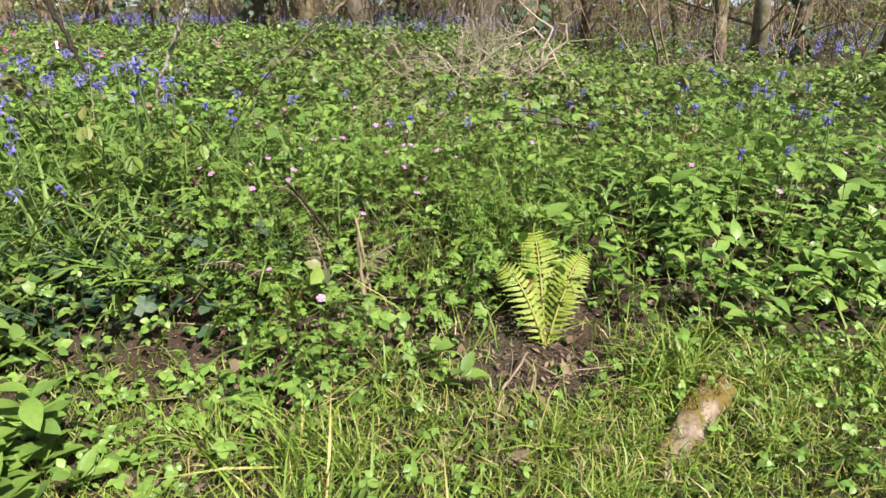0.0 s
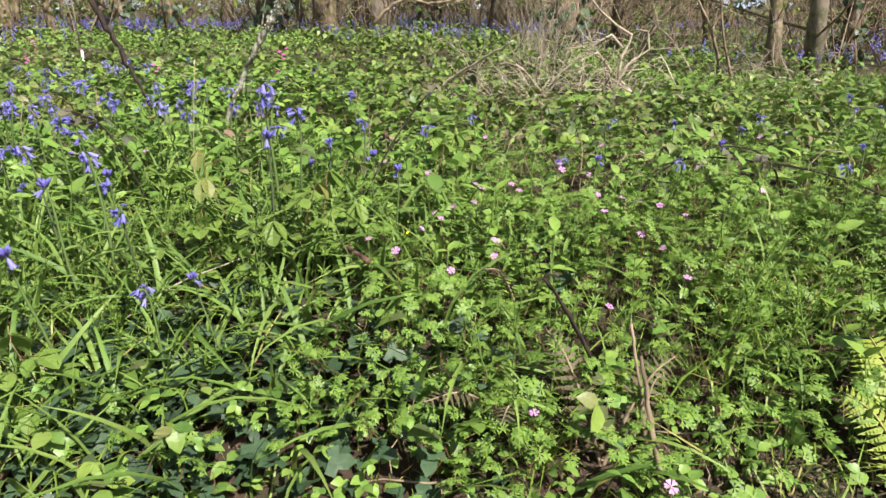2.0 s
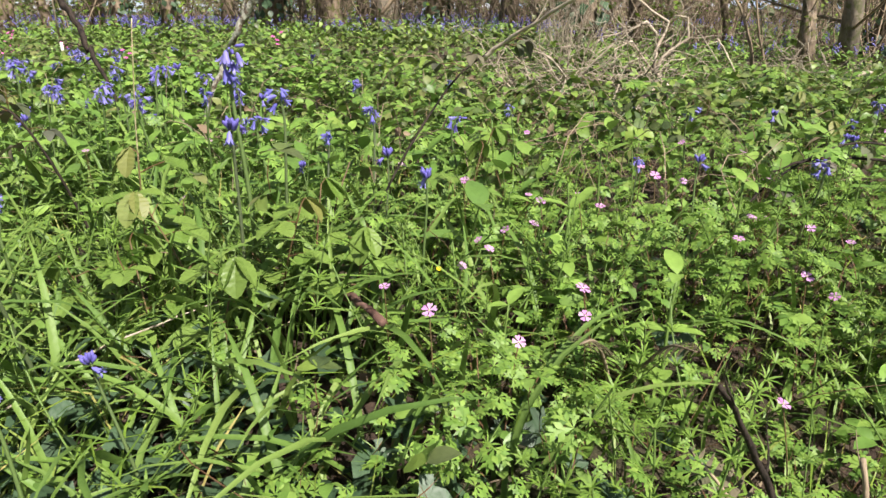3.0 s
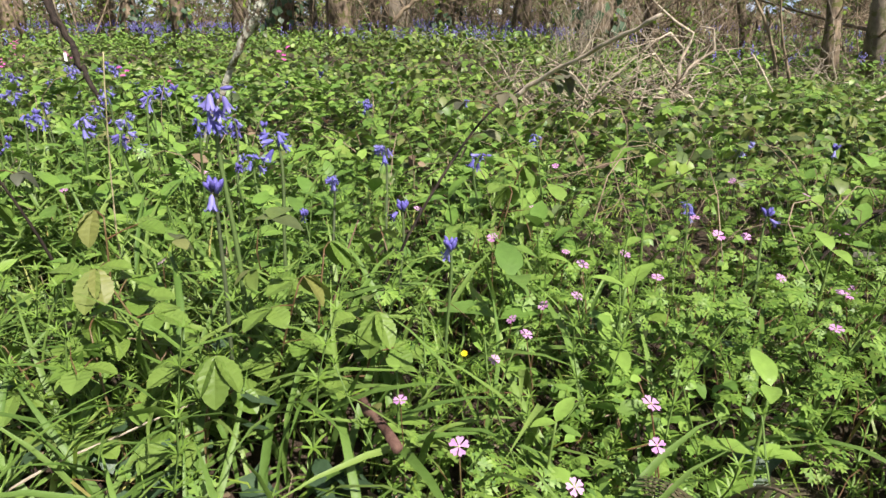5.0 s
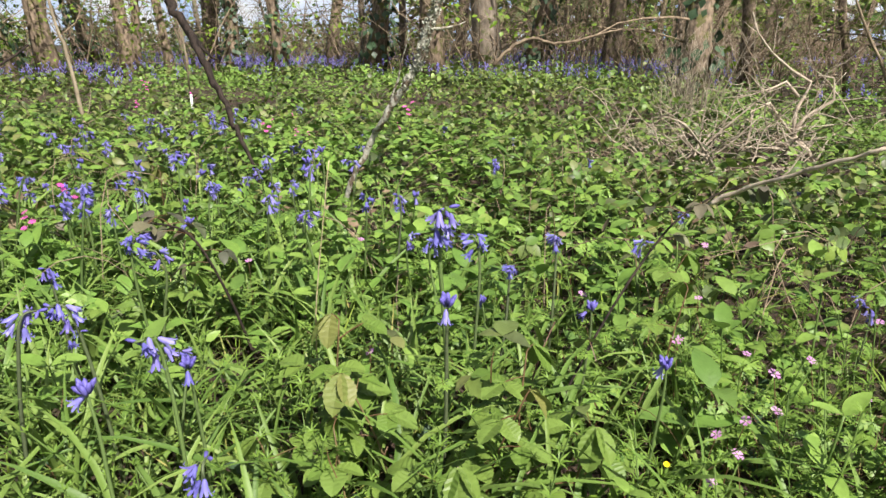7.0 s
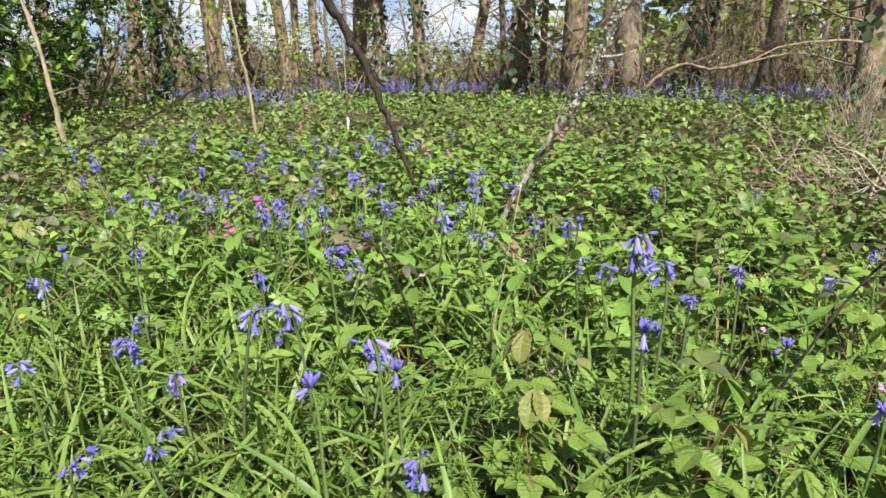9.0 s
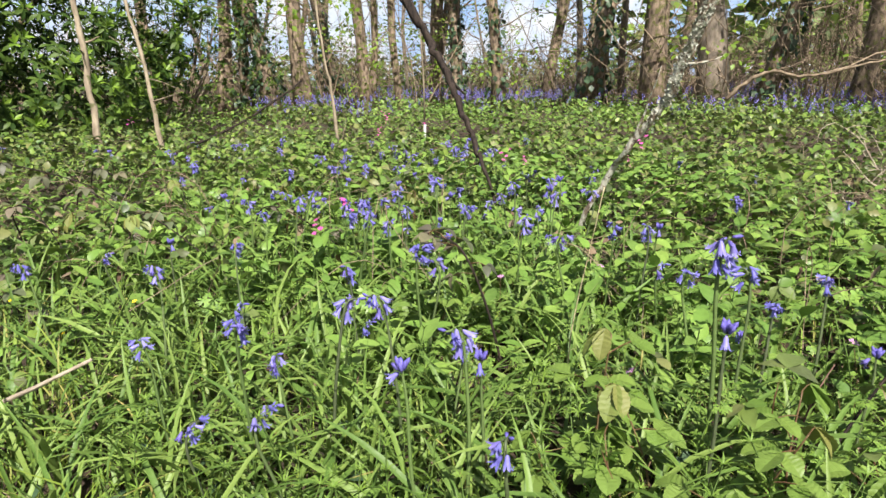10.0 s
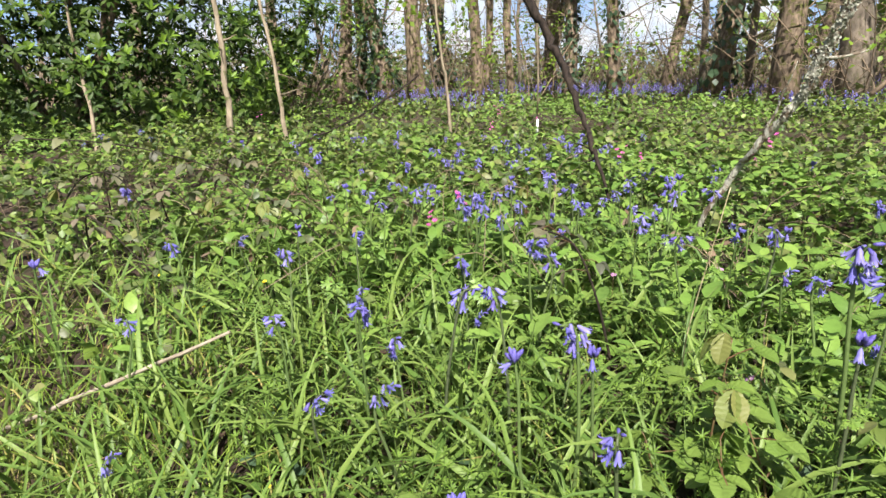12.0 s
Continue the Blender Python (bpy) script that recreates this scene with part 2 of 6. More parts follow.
gx, gy = grid_axis(-5, 4, 0.06, 420), grid_axis(-1, 6, 0.06, 420)
GX, GY = np.meshgrid(gx, gy)
GZ = gz(GX, GY) + 0.006 * np.sin(23 * GX + 11 * np.sin(7 * GY)) * np.sin(19 * GY)
nx, ny = len(gx), len(gy)
idx = np.arange(nx * ny).reshape(ny, nx)
GF = np.stack([idx[:-1, :-1], idx[:-1, 1:], idx[1:, 1:], idx[1:, :-1]], -1).reshape(-1, 4)
ground = new("ground", make_mesh("ground", np.stack([GX, GY, GZ], -1).reshape(-1, 3), GF, SOIL))
tagged(ground, "dark brown woodland soil with leaf litter under plants", "ground", kind="structure")


# ---- shapes ----
def rot(rx=0, ry=0, rz=0):
    return np.array(Euler((radians(rx), radians(ry), radians(rz))).to_matrix())


class Shape:
    """Triangles gathered for one mesh."""

    def __init__(self):
        self.V, self.F, self.M, self.n = [], [], [], 0

    def add(self, V, F, mat=0):
        V, F = np.asarray(V, float), np.asarray(F, int)
        self.V.append(V)
        self.F.append(F + self.n)
        self.M.append(np.full(len(F), mat, int))
        self.n += len(V)
        return self

    def put(self, other, R=None, p=(0, 0, 0), s=1.0, mat=None):
        V, F, M = other.arrays()
        V = V * s
        if R is not None:
            V = V @ np.asarray(R).T
        self.V.append(V + np.asarray(p, float))
        self.F.append(F + self.n)
        self.M.append(M if mat is None else np.full(len(F), mat, int))
        self.n += len(V)
        return self

    def arrays(self):
        return np.concatenate(self.V), np.concatenate(self.F), np.concatenate(self.M)

    def mesh(self, name, mats):
        V, F, M = self.arrays()
        return make_mesh(name, V, F, mats, M)


def leaf_shape(L, W, fold=0.25, droop=0.2, n=4, peak=0.42, saw=0.0, ripple=0.0):
    """A leaf along +y, folded along its midrib, drooping towards its tip."""
    V, F = [(0, 0, 0)], []
    for i in range(1, n):
        t = i / n
        w = W * 0.5 * (math.sin(math.pi * t ** (math.log(0.5) / math.log(peak))) ** 0.8)
        if saw and i % 2:
            w *= 1 - saw
        y, z = L * t * (1 - 0.12 * droop * t), -droop * L * t * t + ripple * L * math.sin(9 * t)
        V += [(-w, y + 0.06 * L * saw, z + fold * w), (0, y, z), (w, y + 0.06 * L * saw, z + fold * w)]
    V.append((0, L * (1 - 0.12 * droop), -droop * L))
    e = len(V) - 1
    F += [(0, 2, 1), (0, 3, 2)]
    for i in range(n - 2):
        a = 1 + 3 * i
        F += [(a, a + 1, a + 4), (a, a + 4, a + 3), (a + 1, a + 2, a + 5), (a + 1, a + 5, a + 4)]
    a = e - 3
    F += [(a, a + 1, e), (a + 1, a + 2, e)]
    return Shape().add(V, F)


def blade_shape(L, W, lean, bend, n=4, keel=0.0):
    """A grass or strap leaf that rises from the origin and bends over towards +y."""
    V, F = [], []
    p, a = np.zeros(3), radians(lean)
    cols = 3 if keel else 2
    for i in range(n + 1):
        t = i / n
        w = W * 0.5 * (1 - t ** 3) * (0.65 + 0.7 * t * (1 - t) * 1.6)
        up = np.array((0, -math.sin(a), math.cos(a)))
        nrm = np.array((0, -math.cos(a), math.sin(a)))
        side = np.array((w, 0, 0))
        V += [p - side + nrm * keel * w, p, p + side + nrm * keel * w] if keel else [p - side, p + side]
        p = p + np.array((0, math.sin(a), math.cos(a))) * L / n
        a += radians(bend) / n
    for i in range(n):
        b = cols * i
        for c in range(cols - 1):
            F += [(b + c, b + c + 1, b + c + 1 + cols), (b + c, b + c + 1 + cols, b + c + cols)]
    return Shape().add(V, F)


def tube_shape(points, radii, sides=6, wob=0.0, cap=True):
    """A tapering tube along points."""
    P = [Vector(p) for p in points]
    n = len(P)
    if isinstance(radii, (int, float)):
        radii = [radii] * n
    V, F = [], []
    ref = Vector((0.31, 0.87, 0.4)).normalized()
    for i, p in enumerate(P):
        d = (P[min(i + 1, n - 1)] - P[max(i - 1, 0)]).normalized()
        u = d.cross(ref)
        if u.length < 0.1:
            u = d.cross(Vector((1, 0, 0)))
        u.normalize()
        v = d.cross(u)
        for k in range(sides):
            a = 2 * math.pi * k / sides
            r = radii[i]
            if wob:
                r *= 1 + wob * noise.noise(p * (0.6 / max(radii[0], 0.01)) + u * math.cos(a) * 2 + v * math.sin(a) * 2)
            V.append(tuple(p + u * (r * math.cos(a)) + v * (r * math.sin(a))))
    for i in range(n - 1):
        for k in range(sides):
            a, b = i * sides + k, i * sides + (k + 1) % sides
            F += [(a, b, b + sides), (a, b + sides, a + sides)]
    if cap:
        V += [tuple(P[0]), tuple(P[-1])]
        for k in range(sides):
            F += [((k + 1) % sides, k, len(V) - 2), ((n - 1) * sides + k, (n - 1) * sides + (k + 1) % sides, len(V) - 1)]
    return Shape().add(V, F)


def wander(p, d, length, n, jitter, rnd, lift=0.0):
    """Points of a crooked line from p along d."""
    p, d = Vector(p), Vector(d).normalized()
    pts = [p.copy()]
    for i in range(n):
        d = (d + Vector((rnd.uniform(-1, 1), rnd.uniform(-1, 1), rnd.uniform(-1, 1) + lift)) * jitter).normalized()
        p = p + d * (length / n)
        pts.append(p.copy())
    return pts


def spline(points, n=5):
    """A smooth line through points (Catmull-Rom)."""
    P = [Vector(p) for p in points]
    P = [P[0] * 2 - P[1]] + P + [P[-1] * 2 - P[-2]]
    out = []
    for i in range(1, len(P) - 2):
        a, b, c, d = P[i - 1:i + 3]
        for k in range(n):
            t = k / n
            out.append(0.5 * (2 * b + (c - a) * t + (2 * a - 5 * b + 4 * c - d) * t * t + (3 * b - a - 3 * c + d) * t ** 3))
    out.append(P[-2])
    return out


def part(name, me, parent, label=""):
    ob = new(name, me)
    ob.parent = parent
    return tagged(ob, label)


def at(x, y, rz=0.0, s=1.0, sink=0.0, tilt=(0, 0)):
    return Matrix.Translation((x, y, float(gz(x, y)) - sink)) @ pose(0, 0, 0, tilt[0], tilt[1], rz) @ Matrix.Scale(s, 4)


def trodden(x, y):
    """1 on the narrow trodden strip between the plants."""
    return np.clip(1.3 * np.exp(-(((x + 0.86) / 0.32) ** 2 + ((y - 1.40) / 0.14) ** 2)) + 0.6 * np.exp(-(((x + 0.70) / 0.10) ** 2 + ((y - 1.2) / 0.2) ** 2)) + np.exp(-(((x + 1.06) / 0.10) ** 2 + ((y - 1.25) / 0.14) ** 2)), 0, 1)


def scatter(name, mats, shapes, X, Y, H, S, tilt=25.0, label="", category="", leanout=None, low=False):
    """One mesh of many copies of the shapes, turned and tilted by chance, H above the ground. Stuff that nobody could count."""
    X, Y = np.asarray(X), np.asarray(Y)
    clear = (trodden(X, Y) * (0.0 if low else 1.0)) < rng.uniform(0.25, 0.5, len(X))
    X, Y, S = X[clear], Y[clear], S[clear]
    H = H[clear] if np.ndim(H) else H
    N = len(X)
    Z = gz(X, Y) + H
    pick = rng.integers(0, len(shapes), N)
    rz, tx, ty = rng.uniform(0, 2 * np.pi, N), np.radians(rng.normal(0, tilt, N)), np.radians(rng.normal(0, tilt, N))
    if leanout is not None:
        rz = leanout
    VV, FF, MM, base = [], [], [], 0
    for i, sh in enumerate(shapes):
        V, F, M = sh.arrays()
        w = np.nonzero(pick == i)[0]
        if not len(w):
            continue
        cz, sz, cx, sx, cy, sy = np.cos(rz[w]), np.sin(rz[w]), np.cos(tx[w]), np.sin(tx[w]), np.cos(ty[w]), np.sin(ty[w])
        P = V[None] * S[w][:, None, None]
        x, y, z = P[..., 0], P[..., 1], P[..., 2]
        y, z = y * cx[:, None] - z * sx[:, None], y * sx[:, None] + z * cx[:, None]
        x, z = x * cy[:, None] + z * sy[:, None], -x * sy[:, None] + z * cy[:, None]
        x, y = x * cz[:, None] - y * sz[:, None], x * sz[:, None] + y * cz[:, None]
        P = np.stack([x + X[w][:, None], y + Y[w][:, None], z + Z[w][:, None]], -1)
        k = len(V)
        VV.append(P.reshape(-1, 3))
        FF.append((F[None] + base + (np.arange(len(w)) * k)[:, None, None]).reshape(-1, 3))
        MM.append(np.tile(M, len(w)))
        base += k * len(w)
    ob = new(name, make_mesh(name, np.concatenate(VV), np.concatenate(FF), mats, np.concatenate(MM)))
    return tagged(ob, label, category, kind="stuff")


def blot(x, y, cx, cy, rx, ry, turn=0.0):
    """1 in the middle of an oval patch, falling to 0 outside."""
    c, s = math.cos(radians(turn)), math.sin(radians(turn))
    dx, dy = x - cx, y - cy
    return np.exp(-(((dx * c + dy * s) / rx) ** 2 + ((-dx * s + dy * c) / ry) ** 2))


def patchy(x, y, f=1.0, ph=0.0):
    return 0.5 + 0.25 * (np.sin(2.3 * f * x + 1.7 * np.sin(1.9 * f * y + ph) + ph) + np.sin(2.9 * f * y + 1.3 * np.sin(2.1 * f * x + 2 * ph)))


def sow(n, x0, x1, y0, y1, mask, gaps=0.0, bare=0.97):
    """About n tries spread evenly over the oblong; those that the mask lets live. gaps: how far it thins out in small hollows."""
    X, Y = rng.uniform(x0, x1, n), rng.uniform(y0, y1, n)
    live = mask(X, Y) * (1 - bare * np.clip(1.6 * blot(X, Y, 0.24, 1.41, 0.20, 0.15), 0, 1))
    if gaps:
        live = live * (1 - gaps * (1 - np.clip(2.2 * patchy(X, Y, 4.1, 0.3) - 0.45, 0, 1)))
    keep = rng.uniform(0, 1, n) < live
    return X[keep], Y[keep]



# ---- bright cloud low over the fields behind the wood ----
def cloud_material():
    m, nt, bs, out = nodes_of("cloud_backdrop")
    n = noise_node(nt, 0.02, 5, 0.6)
    r = ramp(nt, [(0.40, (0.42, 0.62, 0.95)), (0.60, (0.95, 0.97, 1.0))])
    nt.links.new(n.outputs[0], r.inputs[0])
    em = nt.nodes.new("ShaderNodeEmission")
    em.inputs["Strength"].default_value = 0.62
    nt.links.new(r.outputs[0], em.inputs["Color"])
    nt.links.new(em.outputs[0], out.inputs["Surface"])
    return m


CV, CF = [], []
for i in range(65):
    a = radians(-100 + 200 * i / 64)
    for z in (-4, 30, 75):
        CV.append((-380 * math.sin(a), 380 * math.cos(a), z))
for i in range(64):
    for k in range(2):
        p = 3 * i + k
        CF.append((p, p + 1, p + 4, p + 3))
tagged(new("backdrop", make_mesh("backdrop", CV, CF, cloud_material())), "pale bright cloudy sky beyond the wood", "sky", kind="structure")

# ---- trees and far wood ----
def tree_parts(seed, height, radius, lean, bark, ivy=0.0, forks=7, leafy=0.5):
    """Trunk with limbs, a crown of twigs and small spring leaves, and ivy."""
    rnd = random.Random(seed)
    tree = new("tree")
    trunk = Shape()
    axis = wander((0, 0, -0.15), (lean[0], lean[1], 1), height, 12, 0.11, rnd, 0.10)
    rad = [radius * (1.35 if i == 0 else 1.0) * (1 - 0.82 * (i / 12) ** 1.1) for i in range(13)]
    trunk.put(tube_shape(axis, rad, 9, 0.35))
    crown, leaves, tips = Shape(), Shape(), []
    for k in range(forks):
        i = rnd.randint(3, 11)
        a = rnd.uniform(0, 2 * math.pi)
        L = height * rnd.uniform(0.16, 0.34)
        limb = wander(axis[i], (math.cos(a), math.sin(a), rnd.uniform(0.5, 1.3)), L, 6, 0.22, rnd, 0.15)
        trunk.put(tube_shape(limb, [rad[i] * 0.5 * (1 - 0.85 * j / 6) for j in range(7)], 5, 0.2))
        for j in range(1, 7):
            for _ in range(2):
                b = rnd.uniform(0, 2 * math.pi)
                tw = wander(limb[j], (math.cos(b), math.sin(b), rnd.uniform(-0.2, 0.9)), L * rnd.uniform(0.25, 0.5), 4, 0.3, rnd, 0.1)
                crown.put(tube_shape(tw, [0.012, 0.009, 0.007, 0.005, 0.003], 3, cap=False))
                tips += tw[2:]
    for _ in range(int(16 * leafy) + 12):
        i = rnd.randint(1, 5)
        b = rnd.uniform(0, 2 * math.pi)
        tw = wander(axis[i] + Vector((0, 0, rnd.uniform(-0.4, 0.4))), (math.cos(b), math.sin(b), rnd.uniform(-0.1, 1.0)), rnd.uniform(0.5, 1.6), 5, 0.3, rnd, 0.05)
        crown.put(tube_shape(tw, [0.014, 0.011, 0.009, 0.007, 0.005, 0.003], 3, cap=False))
        tips += tw[3:]
    lf = leaf_shape(0.085, 0.06, 0.2, 0.15, 2)
    for p in tips:
        if rnd.random() < leafy:
            for _ in range(2):
                leaves.put(lf, rot(rnd.uniform(-40, 40), rnd.uniform(-40, 40), rnd.uniform(0, 360)), p + Vector((rnd.uniform(-0.05, 0.05), rnd.uniform(-0.05, 0.05), rnd.uniform(-0.05, 0.03))), rnd.uniform(0.7, 1.2))
    part("trunk", trunk.mesh("trunk", [bark]), tree)
    part("crown", crown.mesh("crown", [TWIG]), tree, "bare brown twigs")
    if leaves.n:
        part("leaves", leaves.mesh("leaves", [TREE_LEAF]), tree, "sparse bright green spring leaves")
    if ivy:
        climbing, il = Shape(), leaf_shape(0.10, 0.09, 0.15, 0.25, 2, 0.35)
        for _ in range(int(650 * ivy)):
            t = rnd.random() ** 1.3 * 7
            i = int(t)
            p, r = axis[i].lerp(axis[i + 1], t - i), rad[i]
            a = rnd.uniform(0, 2 * math.pi)
            q = p + Vector((math.cos(a), math.sin(a), 0)) * (r * rnd.uniform(0.95, 1.5))
            climbing.put(il, rot(rnd.uniform(-80, -30), rnd.uniform(-30, 30), math.degrees(a) - 90 + rnd.uniform(-50, 50)), q, rnd.uniform(0.7, 1.3))
        part("ivy", climbing.mesh("ivy", [IVY]), tree, "dark green climbing ivy")
    return tree


TREE_KINDS = [
    (tree_parts(11, 11, 0.15, (0.06, 0.03), TRUNK, 0.0), "tall woodland tree with rough grey-brown bark, nearly bare in spring"),
    (tree_parts(12, 12, 0.125, (-0.12, 0.05), TRUNK, 1.0), "leaning woodland tree clad in dark green ivy"),
    (tree_parts(13, 10, 0.09, (0.16, 0.0), TRUNK, 0.0, 6, 0.7), "slim leaning tree with brown bark and fresh leaves"),
    (tree_parts(14, 13, 0.21, (0.07, 0.02), TRUNK_PALE, 0.0, 9, 0.3), "broad smooth pale grey tree trunk with bare limbs"),
    (tree_parts(15, 9, 0.06, (-0.06, 0.08), TRUNK_PALE, 0.0, 6, 0.6), "thin pale young tree with a few green leaves"),
    (tree_parts(16, 11, 0.11, (0.08, -0.06), TRUNK, 0.55, 7, 0.5), "brown tree trunk partly covered with ivy"),
]
for ob, lab in TREE_KINDS:
    tagged(ob, lab, "tree", "woodland trees")
# bearing to the left of +y (degrees), distance, kind, size, turn
TREES_NEAR = [
    (44.5, 13, 0, 1.0, 20), (42.6, 12.5, 5, 1.1, 100), (40.2, 12, 1, 1.2, 60), (37.8, 12.2, 0, 0.95, 200), (32.5, 14, 0, 0.8, 70),
    (29.5, 15, 2, 1.1, 160), (25, 14, 1, 0.8, 300), (21.0, 13, 5, 0.9, 30), (17.0, 15, 2, 1.2, 40), (13.6, 12, 1, 1.0, 250),
    (8.2, 10.5, 0, 1.05, 310), (3.6, 11.5, 3, 1.15, 140), (0.2, 11.5, 5, 1.0, 80), (-6.5, 12, 0, 0.9, 10), (-13.2, 8.6, 5, 1.15, 130),
    (-17, 12, 2, 1.0, 220), (-34, 11, 4, 1.3, 10), (49, 15, 2, 1.0, 200), (35, 18, 5, 1.1, 15),
]
spots = []
for bearing, dist, kind, size, turn in TREES_NEAR:
    a = radians(bearing)
    spots.append((-1.0 - 1.2 * dist * math.sin(a), 1.25 + 1.2 * dist * math.cos(a), kind, 1.16 * size, turn))
spots += [(4.3, 10.3, 2, 0.9, 115), (5.05, 10.6, 4, 1.35, 230), (6.15, 11.7, 5, 0.95, 330), (7.6, 11.5, 2, 0.9, 20)]
rnd = random.Random(5)
for k in range(56):
    b, dist = rnd.uniform(-58, 78), 14 + 24 * rnd.random() ** 0.8
    spots.append((-1 - dist * math.sin(radians(b)), 1.2 + dist * math.cos(radians(b)), rnd.choice([0, 1, 2, 2, 4, 4, 5, 0]), rnd.uniform(0.75, 1.2), rnd.uniform(0, 360)))
# unseen trees added behind the eye for reflection, clear of the sun's side
for k in range(7):
    b, dist = rnd.uniform(95, 165), rnd.uniform(10, 22)
    spots.append((-1 - dist * math.sin(radians(b)), 1.2 + dist * math.cos(radians(b)), rnd.choice([0, 2, 3, 5]), rnd.uniform(0.8, 1.2), rnd.uniform(0, 360)))
used = set()
for x, y, kind, size, turn in spots:
    src = TREE_KINDS[kind][0]
    m = at(x, y, turn, size, 0.05, (rnd.gauss(0, 3.5), rnd.gauss(0, 3.5)))
    if kind in used:
        copy_thing(src, m)
    else:
        src.matrix_basis = m
        used.add(kind)


def thicket_sprig(seed):
    rnd = random.Random(seed)
    s = Shape()
    for k in range(3):
        a = rnd.uniform(0, 6.28)
        pts = wander((rnd.uniform(-0.2, 0.2), rnd.uniform(-0.2, 0.2), -0.05), (math.cos(a) * 0.35, math.sin(a) * 0.35, 1), rnd.uniform(1.2, 3.0), 6, 0.17, rnd)
        s.put(tube_shape(pts, [0.016, 0.014, 0.012, 0.010, 0.008, 0.006, 0.004], 3, cap=False))
        for j in range(1, 6):
            b = rnd.uniform(0, 6.28)
            s.put(tube_shape(wander(pts[j], (math.cos(b), math.sin(b), rnd.uniform(0, 0.9)), rnd.uniform(0.3, 0.9), 3, 0.3, rnd), [0.007, 0.006, 0.004, 0.003], 3, cap=False))
    return s


def ring(n, b0, b1, d0, d1, power=1.0):
    b, d = np.radians(rng.uniform(b0, b1, n)), d0 + (d1 - d0) * rng.uniform(0, 1, n) ** power
    return -1 - d * np.sin(b), 1.2 + d * np.cos(b)


sprigs = [thicket_sprig(40 + i) for i in range(6)]
X, Y = ring(430, -62, 14, 11.5, 30, 0.8)
X2, Y2 = ring(250, 14, 80, 14, 34, 0.9)
X, Y = np.concatenate([X, X2]), np.concatenate([Y, Y2])
scatter("thicket", [TWIG], sprigs, X, Y, 0.0, rng.uniform(0.7, 1.35, len(X)), 6, "tangled bare brown undergrowth between the tree trunks", "thicket")
spray = Shape()
for i in range(16):
    spray.put(leaf_shape(0.085, 0.06, 0.2, 0.2, 2), rot(*(rng.uniform(-35, 35, 2)), rng.uniform(0, 360)), rng.normal(0, 1, 3) * (0.15, 0.15, 0.07))
X, Y = ring(720, -60, 80, 10, 24)
scatter("spring_foliage", [TREE_LEAF], [spray], X, Y, rng.uniform(0.5, 3.2, len(X)), rng.uniform(0.7, 1.4, len(X)), 30, "scattered bright green young leaves on the undergrowth", "leaves")
# a hedge line closes the wood in the distance
hedge = Shape()
for i in range(40):
    hedge.put(leaf_shape(0.42, 0.3, 0.2, 0.2, 2), rot(*(rng.uniform(-60, 60, 2)), rng.uniform(0, 360)), rng.normal(0, 1, 3) * (0.9, 0.9, 0.55) + (0, 0, 0.9))
X, Y = ring(340, -75, 95, 38, 52)
scatter("far_hedge", [BRAMBLE], [hedge], X, Y, 0.0, rng.uniform(0.8, 1.6, len(X)) * np.where(X > -7, 1.9, 0.75), 5, "distant dark green hedge behind the wood", "hedge")


# ---- evergreen shrub ----
def laurel_shrub(count, seed):
    shrub = new("laurel_shrub")
    rnd = random.Random(seed)
    for k in range(9):
        a = rnd.uniform(0, 6.28)
        stem = tube_shape(wander((math.cos(a) * 0.4, math.sin(a) * 0.4, -0.1), (math.cos(a) * 0.7, math.sin(a) * 0.7, 1), 3.2, 6, 0.2, rnd), [0.06, 0.05, 0.045, 0.04, 0.03, 0.02, 0.012], 6, 0.2)
        part("stem", stem.mesh("stem", [TRUNK]), shrub)
    dark, young = Shape(), Shape()
    lf = [leaf_shape(0.10, 0.036, 0.25, d, 3, 0.55) for d in (0.15, 0.35, 0.55)]
    nl = leaf_shape(0.088, 0.03, 0.3, 0.05, 3, 0.5)
    for k in range(count):
        v = Vector((rnd.gauss(0, 1), rnd.gauss(0, 1), rnd.gauss(0, 1))).normalized()
        if v.z < -0.55:
            v.z = -v.z
        bulge = 1 + 0.22 * noise.noise(v * 2.3) + 0.13 * noise.noise(v * 6.1)
        r = bulge * (1.0 if rnd.random() < 0.6 else rnd.uniform(0.4, 0.95))
        c = Vector((v.x * 3.3 * r, v.y * 2.6 * r, 1.05 + v.z * 2.7 * r))
        if c.z < 0.05:
            continue
        out = (v * 0.75 + Vector((0, 0, 0.8)) + Vector((rnd.gauss(0, 0.22), rnd.gauss(0, 0.22), rnd.gauss(0, 0.22)))).normalized()
        B = np.array(out.to_track_quat("Z", "Y").to_matrix())
        for j in range(7):
            dark.put(rnd.choice(lf), B @ rot(rnd.uniform(-30, 40), 0, j * 51 + rnd.uniform(-15, 15)), c, rnd.uniform(0.8, 1.25))
        # young shoots; thicker below 1.5 m, putting the shaded top into the leaf mix
        if rnd.random() < (0.6 if c.z < 1.5 else 0.22) and r > 0.9:
            for j in range(5):
                young.put(nl, B @ rot(rnd.uniform(30, 65), 0, j * 72 + rnd.uniform(-15, 15)), c + out * 0.02, rnd.uniform(0.8, 1.2))
    part("foliage", dark.mesh("foliage", [LAUREL]), shrub, "glossy dark green whorled leaves")
    part("young_foliage", young.mesh("young_foliage", [LAUREL_NEW]), shrub, "bright yellow-green young shoots")
    return tagged(shrub, "large evergreen shrub with glossy dark leaves at the wood's edge", "shrub")


laurel_shrub(6800, 3).matrix_basis = at(-12.3, 6.15, 15, 1.27)
laurel_shrub(1100, 4).matrix_basis = at(-10.6, 9.4, 120, 0.78)

